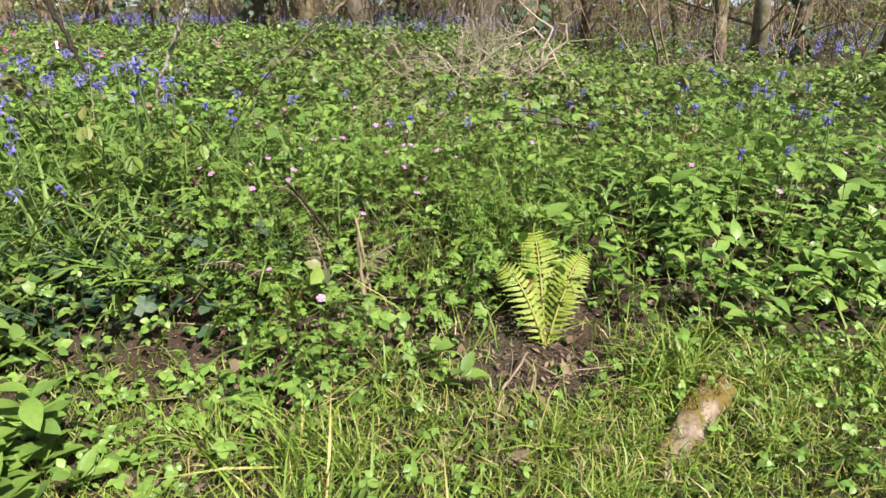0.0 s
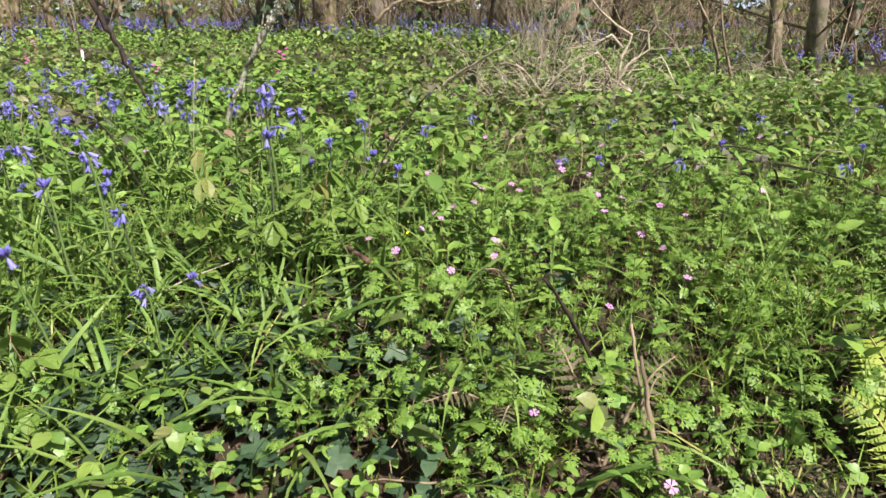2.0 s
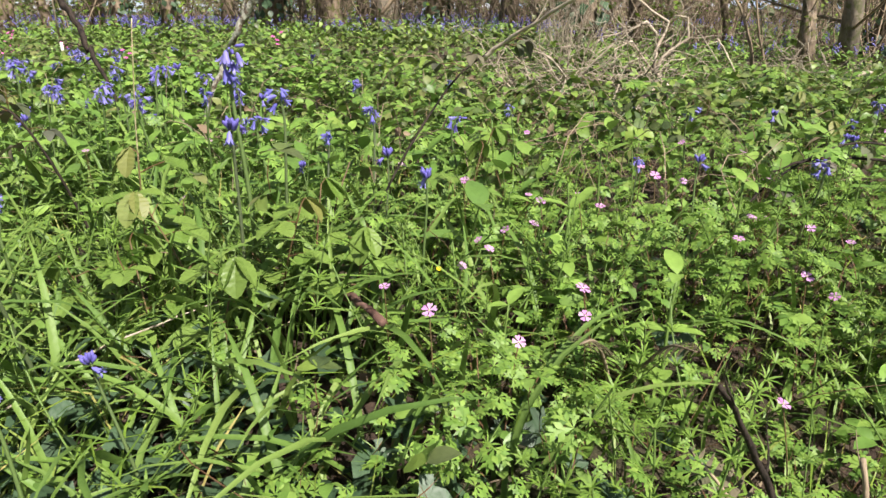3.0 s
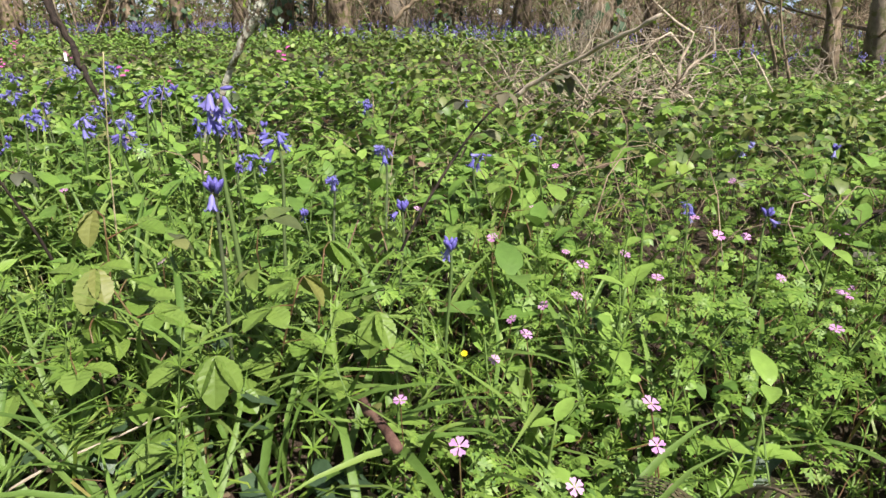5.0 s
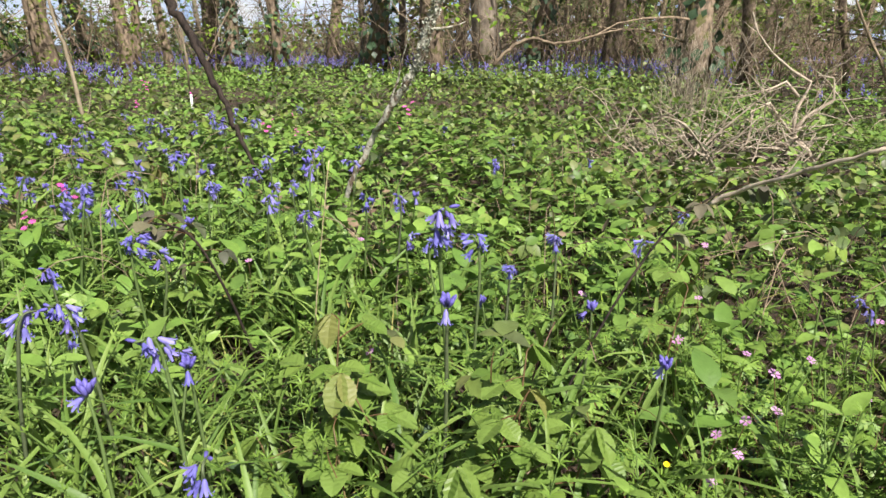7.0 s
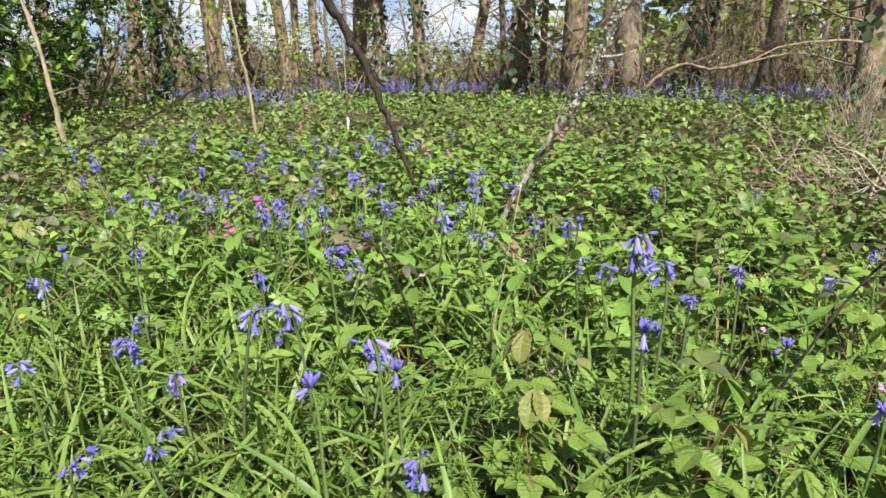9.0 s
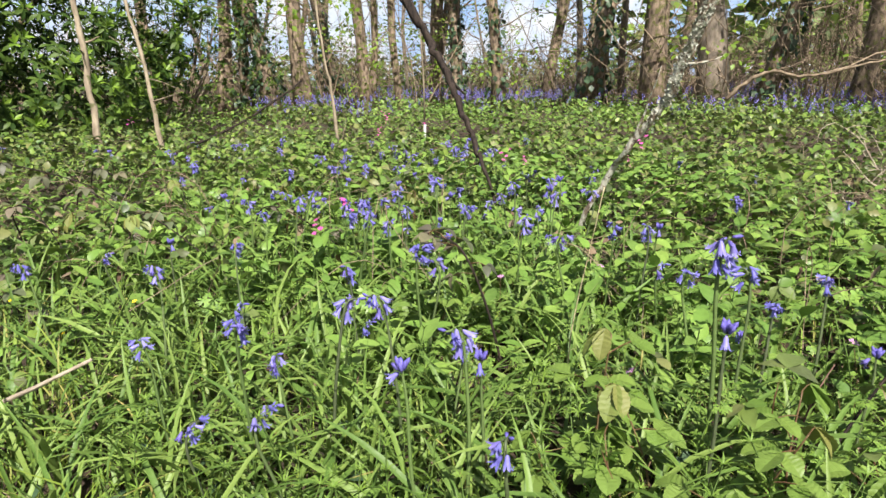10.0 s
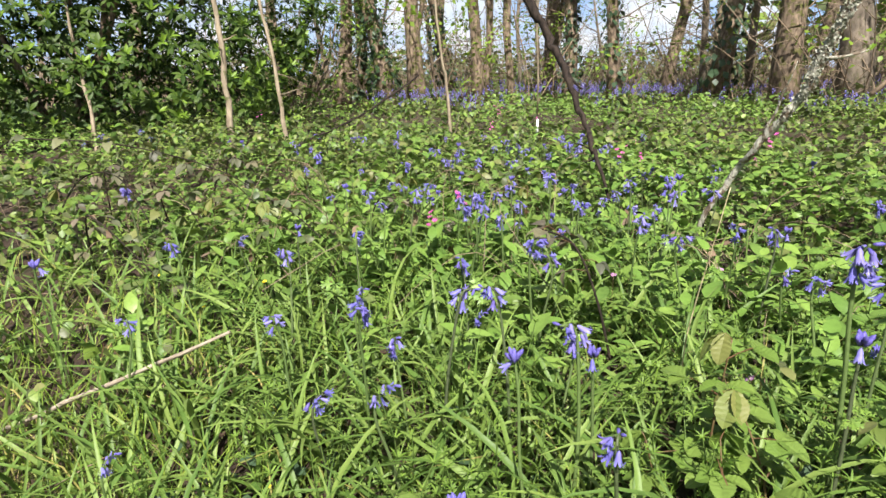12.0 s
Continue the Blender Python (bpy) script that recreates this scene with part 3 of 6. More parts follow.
# ---- carpet of leaves ----
def trifoliate(seed, size=0.055, n=6):
    rnd = random.Random(seed)
    s = Shape()
    s.put(blade_shape(size * 1.3, 0.003, 0, 50, 2), None, (0, -size * 0.9, -size * 1.1), mat=1)
    for a, k in ((0, 1.1), (72, 0.92), (-72, 0.92)):
        lf = leaf_shape(size, size * 0.74, 0.22, rnd.uniform(0.1, 0.45), n, 0.45, 0.10)
        s.put(lf, rot(rnd.uniform(-14, 8), rnd.uniform(-12, 12), a + rnd.uniform(-8, 8)), (0, 0, 0), k)
    return s


def pair_sprig(seed, pairs=4, L=0.065, W=0.032, height=0.2):
    """An upright stem with opposite leaves."""
    rnd = random.Random(seed)
    s = Shape()
    top = (rnd.uniform(-0.03, 0.03), rnd.uniform(-0.03, 0.03), height)
    s.put(tube_shape([(0, 0, 0), (top[0] * 0.3, top[1] * 0.3, height * 0.5), top], [0.0025, 0.002, 0.001], 3, cap=False), mat=1)
    for k in range(pairs):
        t = 0.3 + 0.7 * k / (pairs - 1)
        for h in (0, 180):
            lf = leaf_shape(L, W, 0.2, rnd.uniform(0.15, 0.5), 4, 0.42)
            s.put(lf, rot(rnd.uniform(0, 35) + (25 if k == pairs - 1 else 0), 0, h + 90 * (k % 2) + rnd.uniform(-20, 20)), (top[0] * t, top[1] * t, height * t), (1 - 0.35 * abs(t - 0.55)) * rnd.uniform(0.85, 1.15))
    return s


def cut_leaf(seed, size=0.036):
    """A leaf of three or five parts, each cut into narrow lobes."""
    rnd = random.Random(seed)
    s = Shape()
    lob = leaf_shape(size * 0.36, size * 0.21, 0.15, 0.2, 2)
    for a, k in ((0, 1.0), (58, 0.85), (-58, 0.85), (112, 0.6), (-112, 0.6)):
        R = rot(rnd.uniform(-12, 6), rnd.uniform(-10, 10), a)
        fin = Shape()
        fin.put(leaf_shape(size * 0.8, size * 0.25, 0.1, 0.2, 2))
        for t in ((0.3, 0.62) if k > 0.7 else (0.45,)):
            for sd in (1, -1):
                fin.put(lob, rot(0, 0, 48 * sd), (0, size * 0.8 * t, -0.03 * size * t), 1.15 - 0.6 * t)
        s.put(fin, R, (0, 0, 0), k)
    s.put(blade_shape(size * 1.2, 0.002, 0, 40, 2), None, (0, -size * 0.6, -size * 1.05), mat=1)
    return s


def cleavers_sprig(seed, whorls=6, height=0.24):
    rnd = random.Random(seed)
    s = Shape()
    pts = wander((0, 0, 0), (rnd.uniform(-0.3, 0.3), rnd.uniform(-0.3, 0.3), 1), height, whorls, 0.12, rnd)
    s.put(tube_shape(pts, 0.0012, 3, cap=False), mat=1)
    lf = blade_shape(0.026, 0.0046, 55, 40, 2)
    for i in range(1, whorls + 1):
        for j in range(7):
            s.put(lf, rot(0, 0, j * 51 + rnd.uniform(-10, 10)), pts[i], 1.15 - 0.09 * i)
    return s


def ivy_leaf(size=0.055):
    V = [(0, 0, 0), (-0.42, -0.1, 0.03), (-0.55, 0.28, 0.02), (-0.26, 0.36, 0.05), (-0.27, 0.72, 0.0), (0, 0.55, 0.03), (0, 1.05, -0.1),
         (0.27, 0.72, 0.0), (0.26, 0.36, 0.05), (0.55, 0.28, 0.02), (0.42, -0.1, 0.03), (0, 0.3, 0.0)]
    F = [(0, 11, 1), (1, 11, 2), (2, 11, 3), (3, 11, 4), (4, 11, 5), (4, 5, 6), (5, 7, 6), (5, 11, 7), (7, 11, 8), (8, 11, 9), (9, 11, 10), (10, 11, 0)]
    return Shape().add(np.array(V) * size, F)


def clump(seed, n=12, L=0.07, W=0.045, spread=0.12, height=0.22, fine=2):
    rnd = random.Random(seed)
    s = Shape()
    for i in range(n):
        lf = leaf_shape(L * rnd.uniform(0.7, 1.2), W, 0.2, rnd.uniform(0.1, 0.4), fine)
        s.put(lf, rot(rnd.uniform(-45, 45), rnd.uniform(-40, 40), rnd.uniform(0, 360)), (rnd.gauss(0, spread), rnd.gauss(0, spread), height * rnd.uniform(0.35, 1.0)))
    return s


def leaf_mound(seed, n, size, spread, height, plain=0.25):
    """A low mound of three-part leaves, mostly lying level, with some plain pointed ones."""
    rnd = random.Random(seed)
    s = Shape()
    for i in range(n):
        p = (rnd.gauss(0, spread), rnd.gauss(0, spread), height * rnd.uniform(0.25, 1.0) ** 0.8)
        tilt, turn, k = (rnd.gauss(-6, 22), rnd.gauss(0, 20)), rnd.uniform(0, 360), rnd.uniform(0.55, 1.25)
        if rnd.random() < plain:
            for h in (0, 180):
                s.put(leaf_shape(size * 1.5, size * 0.8, 0.2, rnd.uniform(0.1, 0.5), 4), rot(tilt[0] + 15, tilt[1], turn + h), p, k)
            continue
        B = rot(*tilt, turn)
        for a, g in ((0, 1.15), (76, 0.9), (-76, 0.9)):
            s.put(leaf_shape(size, size * 0.72, 0.22, rnd.uniform(0.1, 0.45), 3), B @ rot(rnd.uniform(-14, 6), rnd.uniform(-10, 10), a + rnd.uniform(-9, 9)), p, k * g)
    return s


def path_mask(x, y):
    """1 on the trodden grassy path at the foot of the bank."""
    return smooth((1.62 - y + 0.12 * np.sin(3.1 * x) - 0.30 * smooth((-0.1 - x) / 0.5) + 0.12 * smooth((x - 0.9) / 0.6)) / 0.35)


def verge_edge(x, y):
    """Fades the thick grass out along the path, with a ragged edge."""
    return smooth((x + 1.62) / 0.7) * smooth((2.32 - x) / 0.7) * smooth((y - 0.40 + 0.15 * np.sin(5.1 * x)) / 0.45)


def strap_mask(x, y):
    return (1 - np.clip(1.3 * blot(x, y, -0.9, 1.3, 0.45, 0.3) + 0.65 * blot(x, y, -1.1, 1.72, 0.34, 0.14), 0, 1)) * np.clip(1.3 * blot(x, y, -1.75, 1.85, 0.85, 0.5) + blot(x, y, -1.2, 2.15, 0.4, 0.4) + 0.9 * blot(x, y, -2.3, 2.9, 1.3, 0.9) + 0.35 * blot(x, y, 0.3, 2.0, 0.3, 0.25), 0, 1)


def herb_mask(x, y):
    return np.clip(1.1 * blot(x, y, -0.25, 2.35, 0.85, 0.6) + 0.7 * blot(x, y, 0.9, 2.5, 0.7, 0.5) + 0.55 * blot(x, y, -0.65, 1.55, 0.5, 0.35) + 0.25 * blot(x, y, -1.6, 2.6, 0.8, 0.6), 0, 1)


def bramble_mask(x, y):
    near = 1.0 * blot(x, y, -4.1, 2.9, 1.3, 0.9) + 0.8 * blot(x, y, -0.3, 3.9, 1.3, 0.8) + 0.7 * blot(x, y, -1.05, 2.2, 0.35, 0.25) + 0.55 * blot(x, y, -0.8, 1.5, 0.5, 0.25)
    return np.clip(near + smooth((y - 3.3) / 1.2) * (0.35 + 0.5 * patchy(x, y, 0.7, 1.0)), 0, 1) * (1 - 0.95 * path_mask(x, y)) * (1 - np.clip(1.3 * blot(x, y, -0.9, 1.32, 0.4, 0.22), 0, 1)) * (1 - 0.75 * blot(x, y, 0.45, 6.1, 0.8, 0.7))


def broad_mask(x, y):
    return np.clip(0.95 * blot(x, y, -2.5, 3.4, 1.1, 0.8) + blot(x, y, 0.85, 1.95, 0.5, 0.32) + 0.55 * blot(x, y, -1.6, 3.0, 0.9, 0.6) + 0.5 * blot(x, y, 1.5, 2.2, 0.5, 0.5) + 0.45 * patchy(x, y, 0.9, 4.0) * smooth((y - 2.2) / 0.8), 0, 1) * (1 - path_mask(x, y)) * (1 - 0.95 * np.clip(1.5 * blot(x, y, -1.75, 2.05, 0.85, 0.5), 0, 1))


def hollow_mask(x, y):
    """Shady grass hollow beyond the brambles, to the east."""
    return np.clip(blot(x, y, 4.9, 8.4, 1.9, 1.3) + blot(x, y, 2.6, 8.8, 1.2, 0.9), 0, 1)


def heap_gap(x, y):
    """Low growth round the fallen pole and the brushwood."""
    return np.clip(1.4 * blot(x, y, 0.45, 5.0, 0.9, 0.6) + 1.2 * blot(x, y, 0.5, 5.9, 1.0, 0.7), 0, 1)


def heights(X, Y, top, low=0.25):
    """Leaf heights that swell and sink in small hummocks."""
    return top * (low + (1 - low) * rng.uniform(0, 1, len(X)) ** 0.7) * (0.35 + 0.95 * patchy(X, Y, 3.0, 1.2))


NEAR = (-4.8, 2.6, 0.55, 4.6)
# litter
X, Y = sow(13000, -7, 5, -2.5, 5.5, lambda x, y: (0.5 + 0.5 * patchy(x, y, 1.2)) * np.clip(0.55 * blot(x, y, -1, 1.5, 3.8, 2.8) + blot(x, y, -0.75, 1.4, 0.6, 0.3) + blot(x, y, 0.24, 1.41, 0.3, 0.25), 0, 1), bare=0.0)
scatter("leaf_litter", [DEAD_LEAF], [leaf_shape(0.05, 0.03, f, d, 3) for f, d in ((0.5, 0.3), (-0.4, -0.3), (0.1, 0.6))], X, Y, rng.uniform(0.004, 0.02, len(X)), rng.uniform(0.5, 1.2, len(X)), 22, "brown dead leaves lying on the soil", "leaf litter", low=True)
X, Y = sow(10000, -1.4, 0.7, 1.0, 2.0, lambda x, y: np.clip(blot(x, y, -0.64, 1.3, 0.42, 0.3) + blot(x, y, -0.05, 1.62, 0.4, 0.22) + blot(x, y, 0.24, 1.41, 0.3, 0.22), 0, 1), bare=0.0)
scatter("crumbled_litter", [DEAD_LEAF], [leaf_shape(0.019, 0.008, f, e, 3) for f, e in ((0.5, 0.3), (-0.4, -0.3), (0.1, 0.6))], X, Y, rng.uniform(0.002, 0.014, len(X)), rng.uniform(0.4, 1.2, len(X)), 30, "crumbled dead leaves on the bare soil", "leaf litter", low=True)
twiglet = tube_shape([(0, 0, 0), (0.05, 0.01, 0.006), (0.11, -0.01, 0.0), (0.16, 0.0, 0.004)], [0.0019, 0.0018, 0.0014, 0.001], 4)
X, Y = sow(1500, -4, 2.5, 0.5, 3.5, lambda x, y: 0.18 + 0.25 * patchy(x, y, 2.0) + 0.9 * blot(x, y, -0.05, 1.62, 0.4, 0.22) + blot(x, y, 0.24, 1.42, 0.3, 0.2), bare=0.0)
scatter("fallen_twigs", [TWIG], [twiglet], X, Y, rng.uniform(0.005, 0.05, len(X)), rng.uniform(0.5, 1.5, len(X)), 8, "small broken twigs on the ground", "twigs", low=True)
# grass
grasses = [blade_shape(L, w, ln, b, 3 if i < 3 else 2) for i, (L, w, ln, b) in enumerate(((0.13, 0.0036, 15, 70), (0.17, 0.0038, 22, 95), (0.10, 0.0032, 8, 40), (0.20, 0.004, 30, 85), (0.15, 0.0036, 12, 120)))]
short_grass = [blade_shape(L, w, ln, b, 2) for L, w, ln, b in ((0.07, 0.0040, 20, 70), (0.09, 0.0042, 28, 95), (0.055, 0.0038, 12, 50), (0.10, 0.0044, 35, 85), (0.08, 0.0040, 15, 120))]
X, Y = sow(90000, -1.6, 2.3, 0.45, 1.9, lambda x, y: np.clip(path_mask(x, y) + 0.35 * blot(x, y, -0.6, 1.15, 0.7, 0.3) + 0.3 * blot(x, y, -0.9, 1.4, 0.3, 0.15), 0, 1) * (1 - 0.45 * blot(x, y, -0.58, 1.16, 0.32, 0.19)) * (0.4 + 0.6 * patchy(x, y, 2.2, 0.5)) * verge_edge(x, y))
scatter("path_grass", [GRASS], short_grass, X, Y, -0.003, rng.uniform(0.5, 1.15, len(X)), 26, "short tufted green grass on the trodden path edge", "grass", low=True)
X, Y = sow(34000, -1.6, 2.3, 0.45, 1.9, lambda x, y: path_mask(x, y) * (1 - 0.7 * blot(x, y, -0.58, 1.16, 0.32, 0.19)) * patchy(x, y, 1.6, 2.0) ** 2 * verge_edge(x, y))
scatter("dry_path_grass", [STRAW], short_grass, X, Y, 0.0, rng.uniform(0.5, 1.2, len(X)), 48, "bleached dry grass among the green", "dry grass")
X, Y = sow(27000, -4.2, 1.9, 1.42, 3.9, lambda x, y: np.clip(0.95 * blot(x, y, -2.4, 1.65, 0.8, 0.5) + 0.08 * strap_mask(x, y) + 0.9 * blot(x, y, 0.15, 2.0, 0.35, 0.3) + 0.14, 0, 1) * (1 - np.clip(1.3 * blot(x, y, -0.9, 1.3, 0.45, 0.3), 0, 1)), 0.5)
scatter("meadow_grass", [GRASS], grasses, X, Y, 0.0, rng.uniform(0.8, 1.7, len(X)), 14, "long thin green grass between the bluebells", "grass")
tuft = Shape()
for i in range(60):
    tuft.put(grasses[i % 5], rot(rng.normal(0, 16), rng.normal(0, 16), rng.uniform(0, 360)), (rng.normal(0, 0.02), rng.normal(0, 0.02), 0), rng.uniform(0.8, 1.6))
X, Y = sow(270, -1.3, 2.1, 0.6, 1.75, lambda x, y: np.clip(0.55 * path_mask(x, y) + blot(x, y, -0.33, 1.45, 0.22, 0.14) + blot(x, y, 0.5, 1.0, 0.35, 0.2) + 0.4 * blot(x, y, -0.5, 1.25, 0.5, 0.2), 0, 1) * (1 - 0.7 * blot(x, y, -0.58, 1.16, 0.32, 0.19)) * patchy(x, y, 1.3, 3.0))
scatter("grass_tufts", [GRASS], [tuft], X, Y, 0.0, rng.uniform(0.6, 1.1, len(X)), 5, "taller tussocks of grass on the path edge", "grass")
clover = [trifoliate(240 + i, 0.021, 3) for i in range(4)]
X, Y = sow(6000, -1.5, 2.2, 0.6, 1.8, lambda x, y: np.clip(0.75 * blot(x, y, -0.1, 1.36, 0.3, 0.16) + 0.9 * blot(x, y, 1.15, 1.35, 0.55, 0.22) + 0.5 * blot(x, y, 0.62, 1.38, 0.3, 0.14) + 0.2 * blot(x, y, -0.75, 1.25, 0.3, 0.2) + 0.35 * patchy(x, y, 2.6, 1.4) ** 2, 0, 1), 0.5)
scatter("clover_leaves", [BROAD, STEM], clover, X, Y, 0.02 + rng.uniform(0, 0.045, len(X)), rng.uniform(0.6, 1.3, len(X)), 24, "small three-part green leaves creeping through the path grass", "leaves", low=True)
X, Y = sow(45, 0.2, 0.9, 0.85, 1.4, lambda x, y: np.clip(blot(x, y, 0.42, 1.12, 0.28, 0.05, 50) + blot(x, y, 0.66, 1.14, 0.26, 0.06, 50) + blot(x, y, 0.40, 0.98, 0.12, 0.06), 0, 1), bare=0.0)
scatter("log_grass", [GRASS, STRAW], [tuft], X, Y, 0.0, rng.uniform(0.35, 0.55, len(X)), 10, "grass tufts crowding the mossy log", "grass")
# brambles and leafy stems a little further on
tri_far = [trifoliate(260 + i, 0.040, 4) for i in range(4)]
X, Y = sow(7000, -6.5, 4.0, 4.2, 7.6, lambda x, y: bramble_mask(x, y), 0.6)
scatter("bramble_thicket", [BRAMBLE, STEM_RED], tri_far, X, Y, heights(X, Y, 0.34) * (1 - 0.85 * heap_gap(X, Y)), rng.uniform(0.7, 1.15, len(X)), 30, "low bramble thicket with three-part leaves", "bramble")
stem_far = [pair_sprig(270 + i, 3, 0.065, 0.032, 0.24) for i in range(3)]
X, Y = sow(2600, -6.0, 3.5, 4.2, 7.4, lambda x, y: (0.2 + 0.6 * patchy(x, y, 0.8, 4.0)) * (1 - heap_gap(x, y)), 0.5)
scatter("nettle_stems", [BROAD, STEM], stem_far, X, Y, 0.0, rng.uniform(0.8, 1.4, len(X)), 12, "upright green leafy stems in the wood", "leaves")
# rougher grass along the rest of the path
X, Y = sow(52000, -7, 5.5, -3.0, 1.9, lambda x, y: np.clip(1.3 * blot(x, y, -0.8, -0.2, 4.2, 1.6), 0, 1) * (0.35 + 0.65 * patchy(x, y, 1.1, 0.5)) * (1 - verge_edge(x, y)) * np.where(np.hypot(x + 0.5, y - 0.5) < 0.5, 0.4, 1))
scatter("verge_grass", [GRASS], [blade_shape(0.12, 0.011, 25, 70, 2), blade_shape(0.09, 0.013, 40, 60, 2)], X, Y, -0.01, rng.uniform(0.6, 1.2, len(X)), 25, "rough green grass along the trodden path", "grass")
# bluebell straps
straps = [blade_shape(L, w * 0.8, ln, b, 6, 0.35) for L, w, ln, b in ((0.28, 0.013, 14, 60), (0.34, 0.016, 20, 95), (0.25, 0.011, 10, 45), (0.30, 0.015, 28, 80), (0.36, 0.014, 18, 120))]
X, Y = sow(17000, -4.2, 1.5, 1.42, 4.4, strap_mask, 0.5)
scatter("bluebell_leaves", [STRAP], straps, X, Y, -0.005, rng.uniform(0.7, 1.35, len(X)), 13, "glossy arching strap leaves of bluebells", "leaves")
# ivy on the ground
X, Y = sow(6500, -2.4, 1.8, 0.9, 2.9, lambda x, y: np.clip(blot(x, y, -1.05, 1.74, 0.35, 0.22) + 0.02, 0, 1) * (1 - path_mask(x, y)))
scatter("ground_ivy", [IVY], [ivy_leaf(0.06)], X, Y, heights(X, Y, 0.13), rng.uniform(0.5, 1.0, len(X)), 26, "dark green lobed ivy leaves over the soil", "ivy")
# more ivy, its dark leaves also standing in for shaded gaps below the straps
X, Y = sow(3600, -2.6, -0.5, 1.5, 2.4, lambda x, y: np.clip(blot(x, y, -1.3, 1.82, 0.5, 0.24), 0, 1), 0.5)
scatter("ivy_carpet", [IVY], [ivy_leaf(0.052), ivy_leaf(0.04)], X, Y, rng.uniform(0.015, 0.10, len(X)), rng.uniform(0.6, 1.15, len(X)), 20, "flat carpet of dark ivy leaves under the bluebell leaves", "ivy")
# brambles
tri = [trifoliate(60 + i) for i in range(5)]
X, Y = sow(8600, *NEAR, lambda x, y: bramble_mask(x, y) * (1 - 0.8 * strap_mask(x, y)), 0.6)
scatter("bramble_leaves", [BRAMBLE, STEM_RED], tri, X, Y, heights(X, Y, 0.29), rng.uniform(0.55, 1.0, len(X)), 28, "low tangle of three-part bramble leaves", "bramble")
small = [trifoliate(80 + i, 0.032, 4) for i in range(3)]
X, Y = sow(7000, -2.2, 2.2, 0.8, 2.9, lambda x, y: np.clip(0.85 * blot(x, y, -0.75, 1.42, 0.6, 0.22) + 0.8 * blot(x, y, 1.35, 1.75, 0.5, 0.4) + 0.25, 0, 1) * (1 - 0.97 * path_mask(x, y)) * (1 - 0.9 * strap_mask(x, y)))
scatter("strawberry_leaves", [BROAD, STEM], small, X, Y, heights(X, Y, 0.15) * (1 - 0.65 * trodden(X, Y)), rng.uniform(0.55, 1.1, len(X)), 26, "small fresh three-part leaves near the ground", "leaves", low=True)
# cut leaves of herb robert
cuts = [cut_leaf(20 + i) for i in range(5)]
X, Y = sow(17000, -2.6, 2.0, 1.3, 3.4, lambda x, y: herb_mask(x, y) * (1 - 0.85 * strap_mask(x, y)), 0.55)
scatter("herb_robert_leaves", [HERB, STEM_RED], cuts, X, Y, heights(X, Y, 0.23, 0.3), rng.uniform(0.65, 1.3, len(X)), 22, "finely cut bright green herb robert leaves", "leaves")
# opposite-leaved herbs
sprigs2 = [pair_sprig(30 + i, 4, 0.055, 0.027, 0.2) for i in range(3)] + [pair_sprig(35 + i, 3, 0.075, 0.04, 0.17) for i in range(2)]
X, Y = sow(4200, *NEAR, broad_mask, 0.5)
scatter("campion_leaves", [BROAD, STEM], sprigs2, X, Y, 0.0, rng.uniform(0.8, 1.4, len(X)), 12, "upright leafy stems with paired green leaves", "leaves")
cleave = [cleavers_sprig(50 + i) for i in range(4)]
X, Y = sow(3000, -3.2, 1.6, 1.3, 3.2, lambda x, y: np.clip(0.32 * blot(x, y, -1.4, 2.1, 0.9, 0.5) + 0.6 * blot(x, y, 0.15, 2.0, 0.4, 0.3) + 0.25 * herb_mask(x, y), 0, 1) * smooth((y - 1.55) / 0.25))
scatter("cleavers", [CLEAVERS, STEM], cleave, X, Y, 0.0, rng.uniform(0.8, 1.35, len(X)), 14, "bright green cleavers with whorled narrow leaves", "cleavers")
# filling of leaves
fill = [leaf_mound(90 + i, 6, 0.026, 0.07, 0.19, 0.5) for i in range(5)]
X, Y = sow(4200, *NEAR, lambda x, y: (0.25 + 0.4 * patchy(x, y, 1.4, 2.2)) * (1 - 0.93 * path_mask(x, y)) * (1 - strap_mask(x, y)), 0.8)
scatter("herb_layer", [BROAD], fill, X, Y, 0.0, rng.uniform(0.7, 1.1, len(X)), 10, "mixed green herbs of the wood floor", "herbs")
mid = [leaf_mound(100 + i, 9, 0.036, 0.16, 0.26) for i in range(6)]
mid_herb = [leaf_mound(140 + i, 10, 0.034, 0.15, 0.28, 0.75) for i in range(5)]
X, Y = ring(7200, -95, 100, 3.2, 11, 1.15)
ok = (Y > 1.6) & ~((X > -4.8) & (X < 2.6) & (Y < 4.2)) & (rng.uniform(0, 1, len(X)) < np.clip(1.9 * patchy(X, Y, 1.7, 0.4) - 0.15, 0.15, 1))
X, Y = X[ok], Y[ok]
keep = hollow_mask(X, Y) < 0.45
X, Y = X[keep], Y[keep]
dark = patchy(X, Y, 0.45, 0.7) > 0.36
hump = 0.24 * patchy(X, Y, 1.1, 0.9) - 0.10 - 0.20 * heap_gap(X, Y) + 0.16 * smooth((Y - 6.2) / 2.2) * smooth((0.6 - X) / 1.2)
mid2 = [leaf_mound(120 + i, 8, 0.046, 0.17, 0.26, 0.35) for i in range(5)]
far = dark & (Y > 6.0)
dark = dark & (Y <= 6.0)
scatter("bramble_drift", [BRAMBLE], mid2, X[far], Y[far], hump[far], rng.uniform(0.8, 1.35, far.sum()), 8, "low brambles running back under the trees", "bramble")
scatter("bramble_bank", [BRAMBLE], mid, X[dark], Y[dark], hump[dark], rng.uniform(0.8, 1.35, dark.sum()), 8, "mounded bramble leaves across the wood floor", "bramble")
herb = ~dark & ~far
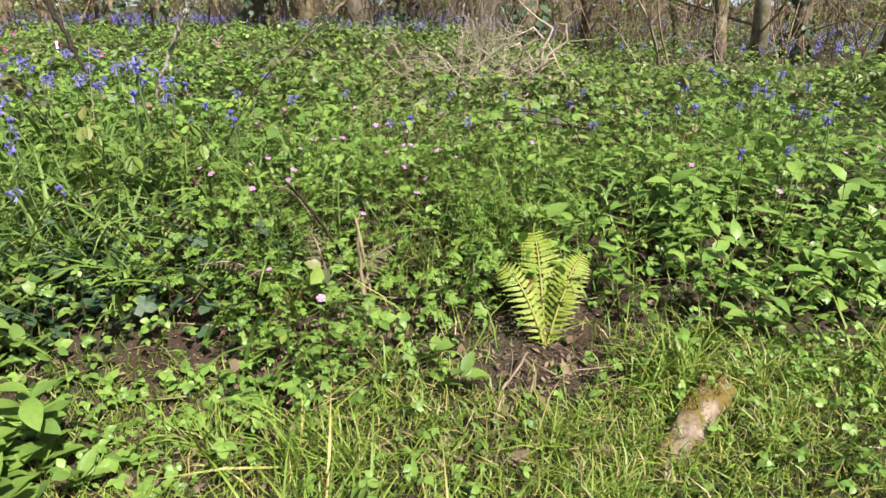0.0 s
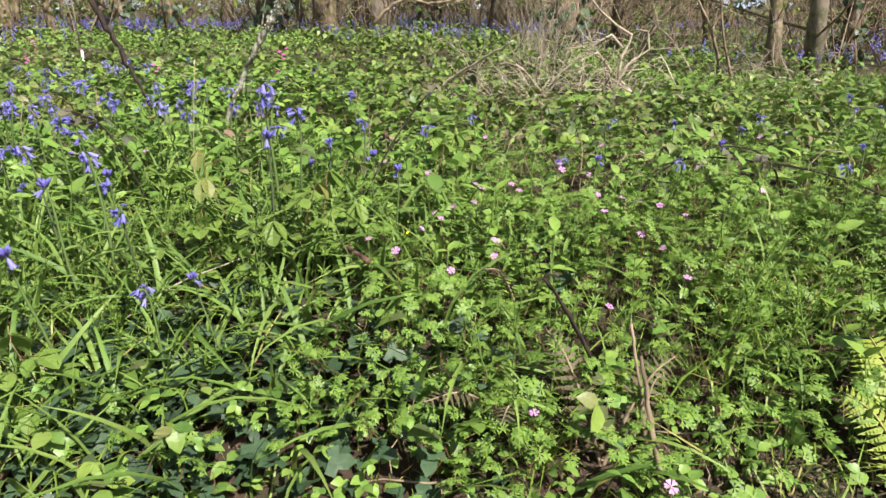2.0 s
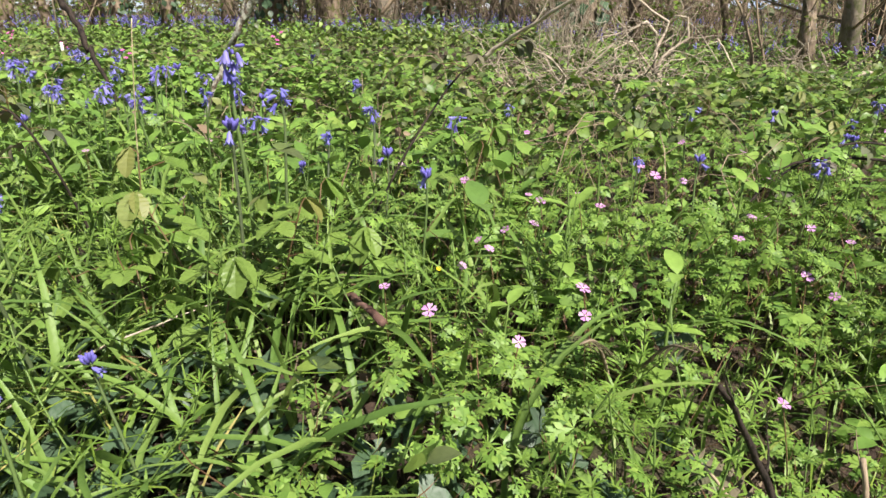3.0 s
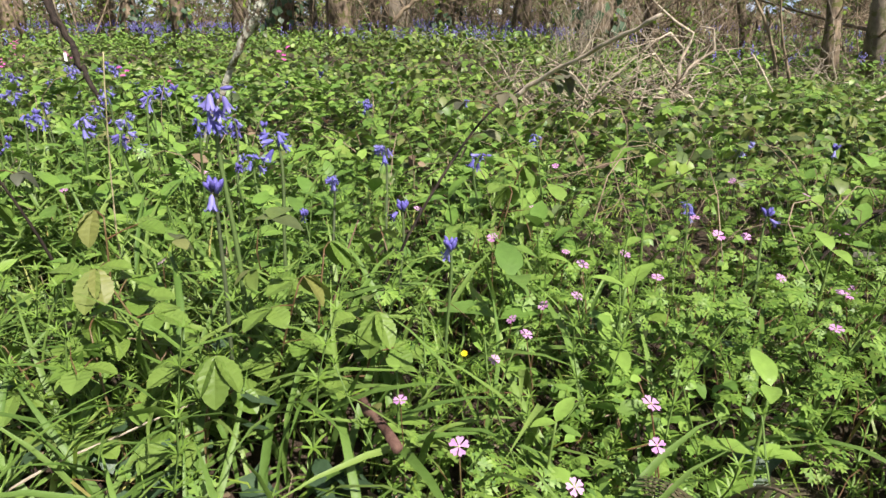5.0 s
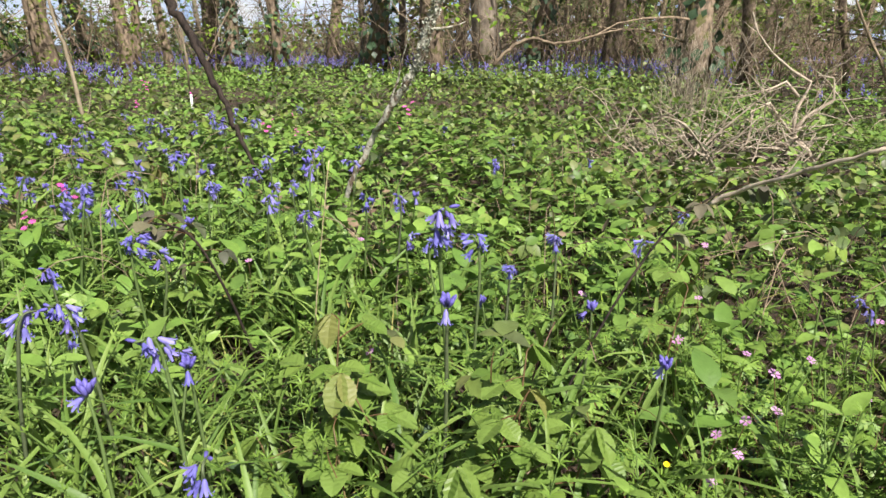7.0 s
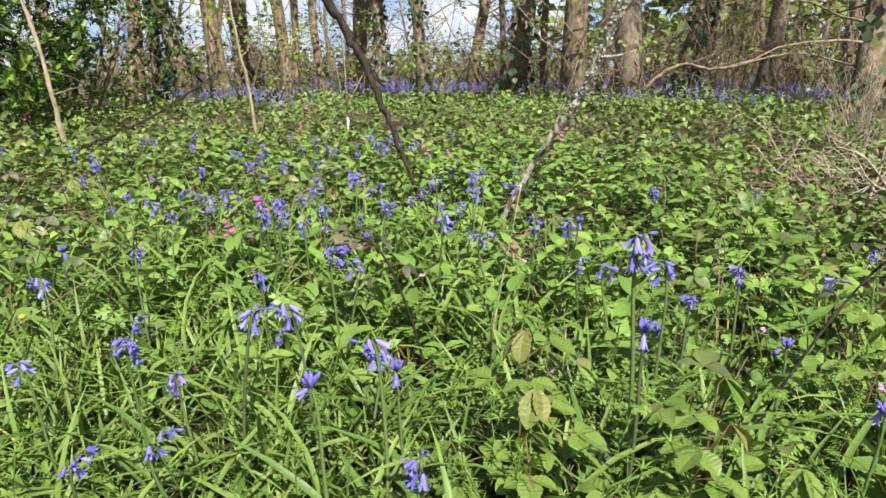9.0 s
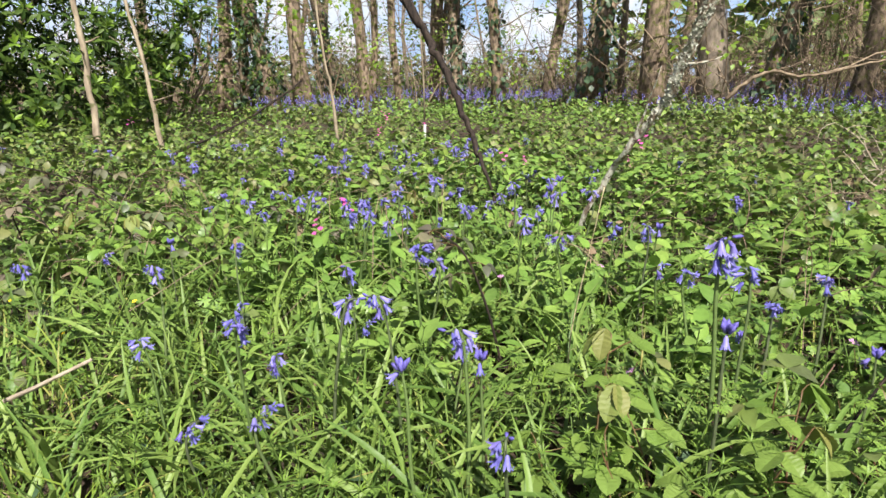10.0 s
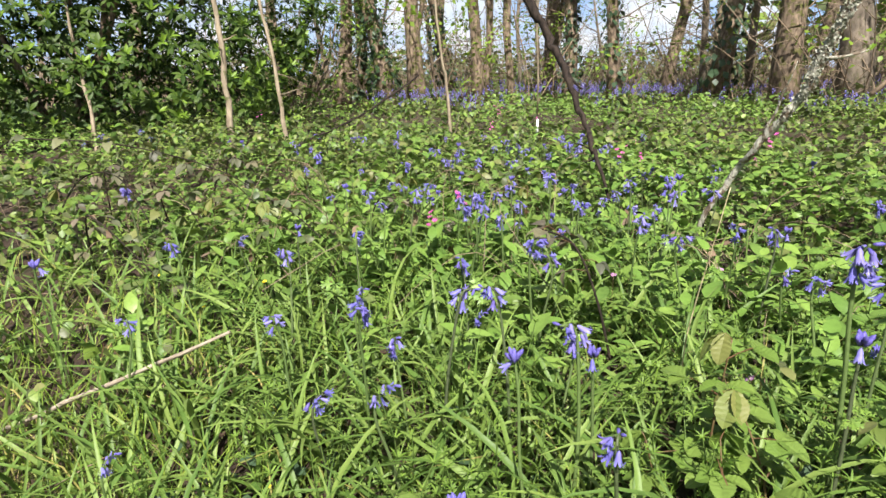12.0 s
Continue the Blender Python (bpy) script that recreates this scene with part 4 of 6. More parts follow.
scatter("wood_herbs", [BROAD], mid_herb, X[herb], Y[herb], hump[herb], rng.uniform(0.7, 1.2, herb.sum()), 8, "leafy green herbs across the wood floor", "herbs")
feather = [cut_leaf(150 + i, 0.075) for i in range(4)]
X, Y = sow(2600, -5.2, 2.2, 2.5, 6.4, lambda x, y: (0.25 + 0.6 * patchy(x, y, 0.8, 2.6)) * (1 - heap_gap(x, y)), 0.6)
scatter("cow_parsley_leaves", [BROAD, STEM], feather, X, Y, heights(X, Y, 0.30, 0.35), rng.uniform(0.6, 1.2, len(X)), 24, "feathery green cow parsley leaves among the bluebells", "leaves")
farc = [clump(110 + i, 14, 0.12, 0.07, 0.28, 0.34) for i in range(4)]
X, Y = ring(2200, -66, 88, 10, 34, 0.95)
scatter("far_undergrowth", [BROAD], farc, X, Y, 0.0, rng.uniform(0.7, 1.15, len(X)), 8, "green undergrowth deeper in the wood", "undergrowth")
X, Y = ring(650, 80, 280, 2.2, 14)
scatter("rear_undergrowth", [BROAD], farc, X, Y, 0.0, rng.uniform(0.3, 0.8, len(X)), 8, "green plants along the near side of the path", "undergrowth")
# grass in the hollow; its shade is put into the darker leaf colour
rough = Shape()
for i in range(26):
    rough.put(blade_shape(0.26, 0.012, 12, 55, 2), rot(rng.normal(0, 18), rng.normal(0, 18), rng.uniform(0, 360)), (rng.normal(0, 0.09), rng.normal(0, 0.09), 0), rng.uniform(0.6, 1.2))
X, Y = sow(2600, 0.8, 8.5, 6.5, 11.5, hollow_mask)
scatter("hollow_grass", [STRAP], [rough], X, Y, -0.02, rng.uniform(0.5, 1.0, len(X)), 6, "soft dark green grass in a shady hollow", "grass")
# far bluebells
spike = Shape()
for i in range(6):
    V = np.array([(0, 0, 0.02), (0.012, 0.004, -0.006), (-0.009, 0.010, -0.006), (-0.004, -0.012, -0.006), (0, 0, -0.016)])
    spike.add(V + (0.014 * math.cos(2.4 * i), 0.014 * math.sin(2.4 * i), 0.30 + 0.02 * i), [(0, 1, 2), (0, 2, 3), (0, 3, 1), (4, 2, 1), (4, 3, 2), (4, 1, 3)])
X, Y = ring(8600, -45, 42, 10, 30, 1.15)
ok = rng.uniform(0, 1, len(X)) < np.clip(1.7 * patchy(X, Y, 0.3, 2.0) - 0.6, 0.02, 0.8) * np.where(X > 2.2, 0.4, 1.0) * (1 - 0.9 * hollow_mask(X, Y))
X, Y = X[ok], Y[ok]
scatter("bluebell_haze", [BELL_FAR], [spike], X, Y, 0.02, rng.uniform(0.85, 1.3, len(X)), 8, "carpet of blue-violet bluebells in the distance", "bluebells")

# thin dry canes and stalks lying through the plants
canes = []
for i in range(5):
    rnd = random.Random(600 + i)
    canes.append(tube_shape(spline([(0, 0, 0), (0.1, 0.02, 0.2 + 0.05 * i), (0.32, rnd.uniform(-0.1, 0.1), 0.26 + 0.05 * i), (0.6, rnd.uniform(-0.15, 0.15), 0.06)], 3), [0.0024 - 0.00012 * j for j in range(10)], 3, cap=False))
X, Y = ring(620, -50, 75, 1.9, 9, 1.1)
ok = Y > 2.4
X, Y = X[ok], Y[ok]
scatter("dead_canes", [TWIG], canes, X, Y, -0.03, rng.uniform(0.5, 1.0, len(X)), 14, "thin brown dead canes arching through the plants", "canes")
X, Y = sow(330, -1.2, 1.6, 1.5, 3.3, lambda x, y: 0.8 * herb_mask(x, y) * smooth((y - 1.75) / 0.3))
scatter("herb_stems", [STEM_RED], canes, X, Y, 0.0, rng.uniform(0.25, 0.5, len(X)), 26, "thin dark red stems of herb robert", "stems")
X, Y = ring(700, -50, 75, 2.2, 9, 1.2)
ok = Y > 2.4
X, Y = X[ok], Y[ok]
scatter("withered_leaves", [DEAD_LEAF], [leaf_shape(0.06, 0.03, 0.5, 0.5, 3), leaf_shape(0.045, 0.03, 0.3, -0.4, 3)], X, Y, rng.uniform(0.1, 0.24, len(X)), rng.uniform(0.6, 1.2, len(X)), 35, "withered brown leaves caught among the brambles", "dead leaves")


# ---- branches, sticks, saplings ----
def stick(name, points, r0, r1, material, label, category, twigs=0, seed=1, sides=8, wob=0.25, crust=0, curve=5):
    """A crooked branch through points with side twigs, as one thing."""
    rnd = random.Random(seed)
    pts = spline(points, curve)
    pts = [p + Vector((rnd.gauss(0, 1), rnd.gauss(0, 1), rnd.gauss(0, 1))) * (max(r0, r1) * 0.2) for p in pts]
    n = len(pts)
    rad = [r0 + (r1 - r0) * i / (n - 1) for i in range(n)]
    rad = [r * (1 + 0.14 * rnd.uniform(-1, 1)) for r in rad]
    base = new(name)
    base.location = pts[0]
    local = [p - pts[0] for p in pts]
    part("stem", tube_shape(local, rad, sides, wob).mesh("stem", [material]), base)
    for k in range(twigs):
        i = rnd.randint(1, n - 2)
        d = (local[i + 1] - local[i]).normalized()
        side = Vector((rnd.gauss(0, 1), rnd.gauss(0, 1), rnd.gauss(0, 0.7)))
        tw = wander(local[i], d * 0.7 + side.normalized() * 0.8, rnd.uniform(0.12, 0.45) * min(1, r0 / 0.012), 5, 0.25, rnd)
        part("twig", tube_shape(tw, [rad[i] * 0.45 * (1 - 0.16 * j) for j in range(6)], 5).mesh("twig", [material]), base)
    if crust:
        lump = Shape()
        for k in range(crust):
            i = int(n * (0.40 + 0.58 * rnd.random() ** 0.9))
            i = min(i, n - 2)
            a = Vector((rnd.gauss(0, 1), rnd.gauss(0, 1), rnd.gauss(0, 1))).normalized()
            p = local[i].lerp(local[i + 1], rnd.random()) + a * rad[i] * 0.85
            s = rnd.uniform(0.003, 0.0075)
            for j in range(2):
                lump.put(leaf_shape(s * 2, s * 1.7, 0.4, -0.3, 2), rot(rnd.uniform(-90, 90), rnd.uniform(-90, 90), rnd.uniform(0, 360)), p)
        part("lichen", lump.mesh("lichen", [LICHEN_CRUST]), base, "crusty pale grey-green lichen")
    return tagged(base, label, category)


stick("dead_branch", [(-2.10, 3.95, 0.56), (-2.19, 4.0, 0.84), (-2.25, 4.05, 0.91), (-2.33, 4.12, 1.04), (-2.43, 4.17, 1.20), (-2.53, 4.25, 1.32), (-2.64, 4.3, 1.46), (-2.74, 4.3, 1.63), (-2.95, 4.4, 2.0), (-3.1, 4.5, 2.6)], 0.007, 0.029, DARK_WOOD, "dark bare branch leaning up out of the bluebells", "branch", 5, 3, 10, 0.35)
stick("dead_side_branch", [(-2.56, 4.27, 1.37), (-2.49, 4.28, 1.24), (-2.41, 4.28, 1.16)], 0.012, 0.005, DARK_WOOD, "short dark side branch forking from the leaning branch", "branch", 0, 4)
stick("lichen_branch", [(-1.75, 3.85, 0.45), (-1.66, 3.8, 0.70), (-1.57, 3.8, 0.86), (-1.50, 3.75, 0.97), (-1.42, 3.72, 1.075), (-1.355, 3.7, 1.175), (-1.32, 3.68, 1.29), (-1.27, 3.66, 1.40), (-1.235, 3.65, 1.49), (-1.1, 3.6, 1.8), (-0.9, 3.6, 2.3)], 0.010, 0.018, LICHEN, "leaning branch covered with pale lichen", "branch", 2, 6, crust=2000)
stick("long_stick", [(-2.34, 2.05, 0.655), (-2.63, 1.895, 0.505), (-2.95, 1.725, 0.34)], 0.0045, 0.007, DRY_WOOD, "long pale dead stick lying in the grass", "stick", 0, 8)
stick("red_stick", [(-1.02, 2.38, 0.43), (-0.94, 2.29, 0.515), (-0.88, 2.17, 0.575), (-0.80, 2.02, 0.605)], 0.011, 0.006, REDWOOD, "red-brown dead stick among the leaves", "stick", 1, 9)
stick("thin_stalk", [(-1.95, 1.86, 0.38), (-1.78, 1.84, 0.46), (-1.62, 1.86, 0.44), (-1.5, 1.88, 0.38)], 0.003, 0.002, DRY_WOOD, "thin dry stalk across the bluebell leaves", "stick", 0, 10)
stick("dry_stalk", [(-1.40, 1.99, 0.46), (-1.28, 2.05, 0.53), (-1.19, 2.10, 0.555), (-1.10, 2.15, 0.575)], 0.0022, 0.0014, DRY_WOOD, "thin pale dry stalk lying over the bluebell leaves", "stick", 0, 24)
stick("dry_stalk", [(-1.42, 2.60, 0.42), (-1.40, 2.57, 0.68), (-1.36, 2.53, 0.88), (-1.33, 2.51, 1.03)], 0.0018, 0.001, STRAW_STEM, "thin straw-coloured dead stem standing among bluebells", "stem", 2, 25)
stick("dead_bracken", [(-0.20, 1.68, 0.29), (-0.22, 1.70, 0.42), (-0.25, 1.73, 0.58)], 0.0045, 0.003, TWIG, "broken straw-coloured bracken stalk", "stem", 1, 26)
stick("black_twig", [(-0.27, 1.76, 0.33), (-0.31, 1.75, 0.47), (-0.37, 1.74, 0.59), (-0.43, 1.71, 0.69)], 0.006, 0.003, DARK_WOOD, "black bare twig sticking up from the herbs", "twig", 3, 12)
stick("dark_cane", [(0.0, 2.62, 0.42), (0.12, 2.72, 0.66), (0.45, 2.72, 0.68), (0.8, 2.6, 0.60), (1.05, 2.5, 0.38)], 0.004, 0.003, DARK_WOOD, "thin dark bramble cane arching over the herbs", "bramble", 3, 14)
stick("dry_cane", [(-0.62, 2.58, 0.945), (-0.58, 2.55, 0.98), (-0.50, 2.47, 1.035), (-0.43, 2.39, 1.085)], 0.0046, 0.0032, BLEACHED, "pale dead cane lying over an old bramble", "stick", 2, 15)
stick("fallen_limb", [(0.35, 5.0, 0.52), (0.5, 5.0, 0.54), (0.68, 5.0, 0.50), (0.82, 5.0, 0.44), (0.95, 5.0, 0.36)], 0.022, 0.015, DARK_WOOD, "short rotting limb lying on the herbs", "branch", 1, 16)
stick("hooked_branch", [(2.45, 6.4, 0.32), (2.55, 6.5, 0.42), (2.7, 6.6, 0.50), (2.95, 6.8, 0.52), (3.1, 6.85, 0.44)], 0.022, 0.012, DRY_WOOD, "bleached hooked branch lying on the ground", "branch", 2, 17)
stick("low_bough", [(-1.34, 8.0, 1.00), (-1.22, 8.0, 1.12), (-1.08, 8.0, 1.22), (-0.95, 8.0, 1.26), (-0.82, 8.0, 1.225), (-0.62, 8.0, 1.215), (-0.36, 8.0, 1.28), (-0.11, 8.0, 1.34)], 0.019, 0.009, TWIG, "low bare bough with pale bark", "branch", 4, 18)
stick("slanting_branch", [(-5.6, 4.7, 0.45), (-5.13, 5.0, 0.74), (-5.03, 5.5, 0.90), (-4.76, 6.0, 1.23)], 0.016, 0.008, DARK_WOOD, "slanting dead branch over the brambles", "branch", 3, 20)
for i, (p, r) in enumerate([
    ([(-6.50, 5.2, 0.3), (-6.51, 5.2, 0.8), (-6.52, 5.2, 1.39), (-6.56, 5.2, 1.95), (-6.7, 5.25, 3.2), (-6.75, 5.2, 4.6)], 0.036),
    ([(-6.60, 6.0, 0.3), (-6.67, 6.0, 0.92), (-6.75, 6.0, 1.51), (-6.88, 6.0, 2.04), (-7.1, 6.0, 3.4), (-7.2, 6.0, 4.6)], 0.026),
    ([(-4.25, 5.8, 0.3), (-4.27, 5.8, 0.72), (-4.31, 5.8, 1.16), (-4.38, 5.8, 1.55), (-4.5, 5.85, 2.4), (-4.6, 5.85, 3.4)], 0.016),
    ([(-8.6, 4.9, 0.3), (-8.8, 5.0, 0.9), (-8.94, 5.0, 1.5), (-9.0, 5.0, 2.12), (-9.1, 5.0, 3.4)], 0.026),
    ([(2.9, 8.8, 0.3), (2.7, 8.8, 0.9), (2.3, 8.8, 1.6), (2.0, 8.7, 2.6)], 0.022),
    ([(3.0, 8.7, 0.3), (2.75, 8.7, 1.1), (2.6, 8.6, 2.2)], 0.016),
]):
    tagged(stick("sapling", p, r, r * 0.45, SAPLING if i < 4 else TWIG, "thin pale upright sapling stem", "sapling", 6, 30 + i), group="saplings")

post = new("tree_guard")
post.location = (-4.05, 7.0, 0.33)
part("tube", tube_shape([(0, 0, -0.05), (0, 0, 0.3), (0.005, 0, 0.46)], 0.011, 10).mesh("tube", [WHITE]), post, "white plastic tube")
part("stem", tube_shape([(0, 0, 0.5), (0.0, 0, 0.9), (-0.03, 0, 1.4), (0.0, 0.02, 2.1)], [0.008, 0.008, 0.006, 0.004], 6).mesh("stem", [SAPLING]), post, "thin brown stem")
tagged(post, "white plastic guard round a thin young tree", "tree guard")


def brush_heap(x, y, seed, n, spread, size):
    """Dry twigs heaped together; each stands as its own part."""
    rnd = random.Random(seed)
    heap = new("brushwood_heap")
    heap.location = (x, y, float(gz(x, y)) + 0.04)
    for k in range(n):
        a = rnd.uniform(0, 6.28)
        p = (rnd.gauss(0, spread), rnd.gauss(0, spread * 0.6), rnd.uniform(0, 0.12))
        L = size * rnd.uniform(0.5, 1.25)
        pts = wander(p, (math.cos(a) * 0.9, math.sin(a) * 0.7, rnd.uniform(0.15, 1.3)), L, 8, 0.26, rnd, -0.05)
        pts = [Vector((q.x, q.y, max(q.z, 0.01))) for q in pts]
        r = rnd.uniform(0.005, 0.0105)
        bough = part("dry_branch", tube_shape(pts, [r * (1 - 0.09 * j) for j in range(9)], 5).mesh("dry_branch", [DRY_WOOD]), heap)
        for j in range(2, 9):
            b = rnd.uniform(0, 6.28)
            tw = wander(pts[j], (math.cos(b), math.sin(b), rnd.uniform(-0.3, 0.9)), L * rnd.uniform(0.15, 0.45), 4, 0.35, rnd)
            part("dry_twig", tube_shape(tw, [r * 0.5, r * 0.42, r * 0.34, r * 0.25, r * 0.15], 4).mesh("dry_twig", [DRY_WOOD]), bough)
    return tagged(heap, "heap of pale dry twigs over brambles", "brushwood")


brush_heap(0.85, 6.2, 4, 18, 0.24, 0.62)
brush_heap(0.25, 5.9, 5, 23, 0.30, 0.55)
brush_heap(-0.25, 5.7, 6, 12, 0.26, 0.5)
brush_heap(0.35, 5.2, 8, 11, 0.26, 0.42)


def dry_clump(x, y, seed, n, height):
    """Dead upright stems springing from one stool."""
    rnd = random.Random(seed)
    stool = new("dead_shoots")
    stool.location = (x, y, float(gz(x, y)))
    for k in range(n):
        a = rnd.uniform(0, 6.28)
        pts = wander((rnd.gauss(0, 0.06), rnd.gauss(0, 0.06), -0.02), (math.cos(a) * 0.28, math.sin(a) * 0.28, 1), height * rnd.uniform(0.6, 1.1), 7, 0.12, rnd)
        r = rnd.uniform(0.003, 0.006)
        shoot = part("shoot", tube_shape(pts, [r * (1 - 0.11 * j) for j in range(8)], 5).mesh("shoot", [DRY_WOOD]), stool)
        for j in (3, 5, 6):
            b = rnd.uniform(0, 6.28)
            part("twig", tube_shape(wander(pts[j], (math.cos(b) * 0.6, math.sin(b) * 0.6, 0.8), 0.2, 3, 0.2, rnd), [r * 0.5, r * 0.4, r * 0.3, r * 0.2], 4).mesh("twig", [DRY_WOOD]), shoot)
    return tagged(stool, "clump of pale dead upright shoots", "dead shrub")


dry_clump(0.46, 7.35, 9, 46, 0.95)
dry_clump(0.30, 7.2, 10, 14, 0.55)
ANTLER = "bleached forked branch standing in the brushwood"
for pts, r0, r1, twigs, seed in (
    ([(1.12, 6.25, 0.35), (1.03, 6.28, 0.48), (0.94, 6.3, 0.58), (0.98, 6.3, 0.67), (1.04, 6.3, 0.74), (1.17, 6.3, 0.83), (1.15, 6.3, 0.97), (1.04, 6.3, 0.99)], 0.019, 0.005, 7, 41),
    ([(0.93, 6.3, 0.58), (0.95, 6.35, 0.76), (1.02, 6.4, 0.87), (1.04, 6.4, 0.94), (0.89, 6.4, 1.03), (0.75, 6.4, 1.14), (0.63, 6.4, 1.28), (0.58, 6.4, 1.42)], 0.014, 0.004, 6, 42),
    ([(0.95, 6.35, 0.84), (0.85, 6.35, 0.95), (0.77, 6.35, 0.9), (0.62, 6.35, 0.85), (0.44, 6.35, 0.83)], 0.011, 0.004, 6, 43),
    ([(0.93, 6.3, 0.58), (0.81, 6.25, 0.7), (0.71, 6.2, 0.81), (0.56, 6.1, 0.76), (0.55, 6.0, 0.64)], 0.011, 0.004, 5, 44),
):
    stick("antler_branch", pts, r0, r1, BLEACHED, ANTLER, "branch", twigs, seed, curve=1)
stick("drooping_twig", [(0.74, 4.7, 0.89), (0.77, 4.65, 0.83), (0.81, 4.6, 0.74), (0.91, 4.55, 0.59)], 0.005, 0.003, BLEACHED, "thin bleached twig hanging over the herbs", "twig", 2, 45)
stick("drooping_twig", [(0.62, 4.75, 0.54), (0.55, 4.6, 0.47), (0.5, 4.5, 0.41), (0.42, 4.4, 0.37), (0.2, 4.2, 0.38)], 0.006, 0.003, BLEACHED, "thin bleached twig hanging over the herbs", "twig", 1, 46)
brush_heap(3.8, 9.3, 7, 14, 0.4, 1.0)


def old_bramble(points, leaves, seed, size, label, first=0.4, r0=0.004):
    """An arching dark cane that still carries dull old leaves of three parts."""
    rnd = random.Random(seed)
    pts = spline(points, 6)
    o, n = pts[0], len(pts)
    cane = new("old_bramble")
    cane.location = o
    line = [p - o for p in pts]
    part("cane", tube_shape(line, [r0 * (1 - 0.5 * i / (n - 1)) for i in range(n)], 6, 0.2).mesh("cane", [DARK_WOOD]), cane)
    for k in range(leaves):
        f = (first + (1 - first) * k / max(leaves - 1, 1)) * (n - 1)
        i = min(int(f), n - 2)
        s, reach = Shape(), rnd.uniform(0.03, 0.07)
        s.put(tube_shape([(0, 0, 0), (0, reach * 0.5, 0.006), (0, reach, 0.0)], [0.0014, 0.0012, 0.001], 4), mat=1)
        for a, g in ((0, 1.12), (70, 0.9), (-70, 0.9)):
            s.put(leaf_shape(size, size * 0.66, 0.3, rnd.uniform(0.2, 0.6), 7, 0.45, 0.08), rot(rnd.uniform(-35, 0), rnd.uniform(-15, 15), a + rnd.uniform(-10, 10)), (0, reach, 0), g * rnd.uniform(0.8, 1.1))
        ob = part("leaf", s.mesh("leaf", [BRAMBLE_OLD, STEM_RED]), cane)
        ob.matrix_basis = Matrix.Translation(line[i].lerp(line[i + 1], f - i)) @ pose(0, 0, 0, rnd.uniform(-15, 25), rnd.uniform(-15, 15), rnd.uniform(0, 360))
    return tagged(cane, label, "bramble", "old bramble canes")


OLD = "dark old bramble cane with dull purple-brown leaves"
old_bramble([(-0.95, 2.42, 0.42), (-0.82, 2.50, 0.70), (-0.70, 2.58, 0.88), (-0.62, 2.60, 0.95), (-0.55, 2.60, 0.985)], 9, 51, 0.036, OLD, 0.4, 0.003)
old_bramble([(-1.62, 2.75, 0.42), (-1.66, 2.70, 0.66), (-1.72, 2.67, 0.82), (-1.80, 2.64, 0.86)], 9, 52, 0.05, OLD, 0.5)
old_bramble([(-4.7, 2.3, 0.46), (-4.42, 2.38, 0.94), (-4.10, 2.5, 1.0), (-3.80, 2.8, 0.93), (-3.58, 3.1, 0.75), (-3.4, 3.2, 0.45)], 12, 53, 0.06, OLD, 0.1)
old_bramble([(-4.4, 2.5, 0.46), (-4.2, 2.6, 0.78), (-3.95, 2.65, 0.84), (-3.65, 2.6, 0.72), (-3.5, 2.6, 0.46)], 10, 54, 0.055, OLD, 0.15)
old_bramble([(-3.9, 2.9, 0.45), (-3.75, 2.75, 0.74), (-3.5, 2.7, 0.76), (-3.25, 2.7, 0.46)], 8, 55, 0.055, OLD, 0.15)
for k, (x, y, h) in enumerate(((-4.5, 2.9, 0.36), (-4.0, 3.2, 0.34), (-3.4, 3.0, 0.30), (-3.7, 2.4, 0.30), (-4.3, 3.5, 0.38), (-3.0, 3.3, 0.28))):
    b = float(gz(x, y))
    old_bramble([(x, y, b - 0.02), (x + 0.10, y - 0.06, b + h * 0.9), (x + 0.30, y - 0.10, b + h), (x + 0.55, y - 0.05, b + h * 0.4), (x + 0.66, y, b)], 10, 70 + k, 0.055, OLD, 0.12)
old_bramble([(0.7, 2.95, 0.44), (0.55, 2.85, 0.66), (0.30, 2.75, 0.72), (0.05, 2.65, 0.62), (-0.05, 2.6, 0.45)], 7, 56, 0.045, OLD, 0.2)

# ---- log, root, stones ----
def rough_log(name, points, r0, r1, label, moss=160, seed=3):
    rnd = random.Random(seed)
    pts = spline(points, 7)
    n = len(pts)
    o = pts[0]
    log = new(name)
    log.location = o
    rad = [(r0 + (r1 - r0) * i / (n - 1)) * (1 + 0.12 * math.sin(i * 1.3)) * (0.75 if i in (0, n - 1) else 1) for i in range(n)]
    part("wood", tube_shape([p - o for p in pts], rad, 16, 0.45).mesh("wood", [MOSSY]), log)
    tuft, bl = Shape(), blade_shape(0.022, 0.0022, 10, 50, 2)
    for k in range(moss * 4):
        i = rnd.randint(int(n * 0.55), n - 2)
        a = rnd.uniform(0, 6.28)
        p = pts[i] - o + Vector((math.cos(a) * rad[i] * 0.9, 0, abs(math.sin(a)) * rad[i] * 0.95))
        tuft.put(bl, rot(rnd.uniform(-35, 35), rnd.uniform(-35, 35), rnd.uniform(0, 360)), p, rnd.uniform(0.5, 1.1))
    part("moss", tuft.mesh("moss", [MOSS]), log, "tufts of orange-brown moss")
    return tagged(log, label, "log")


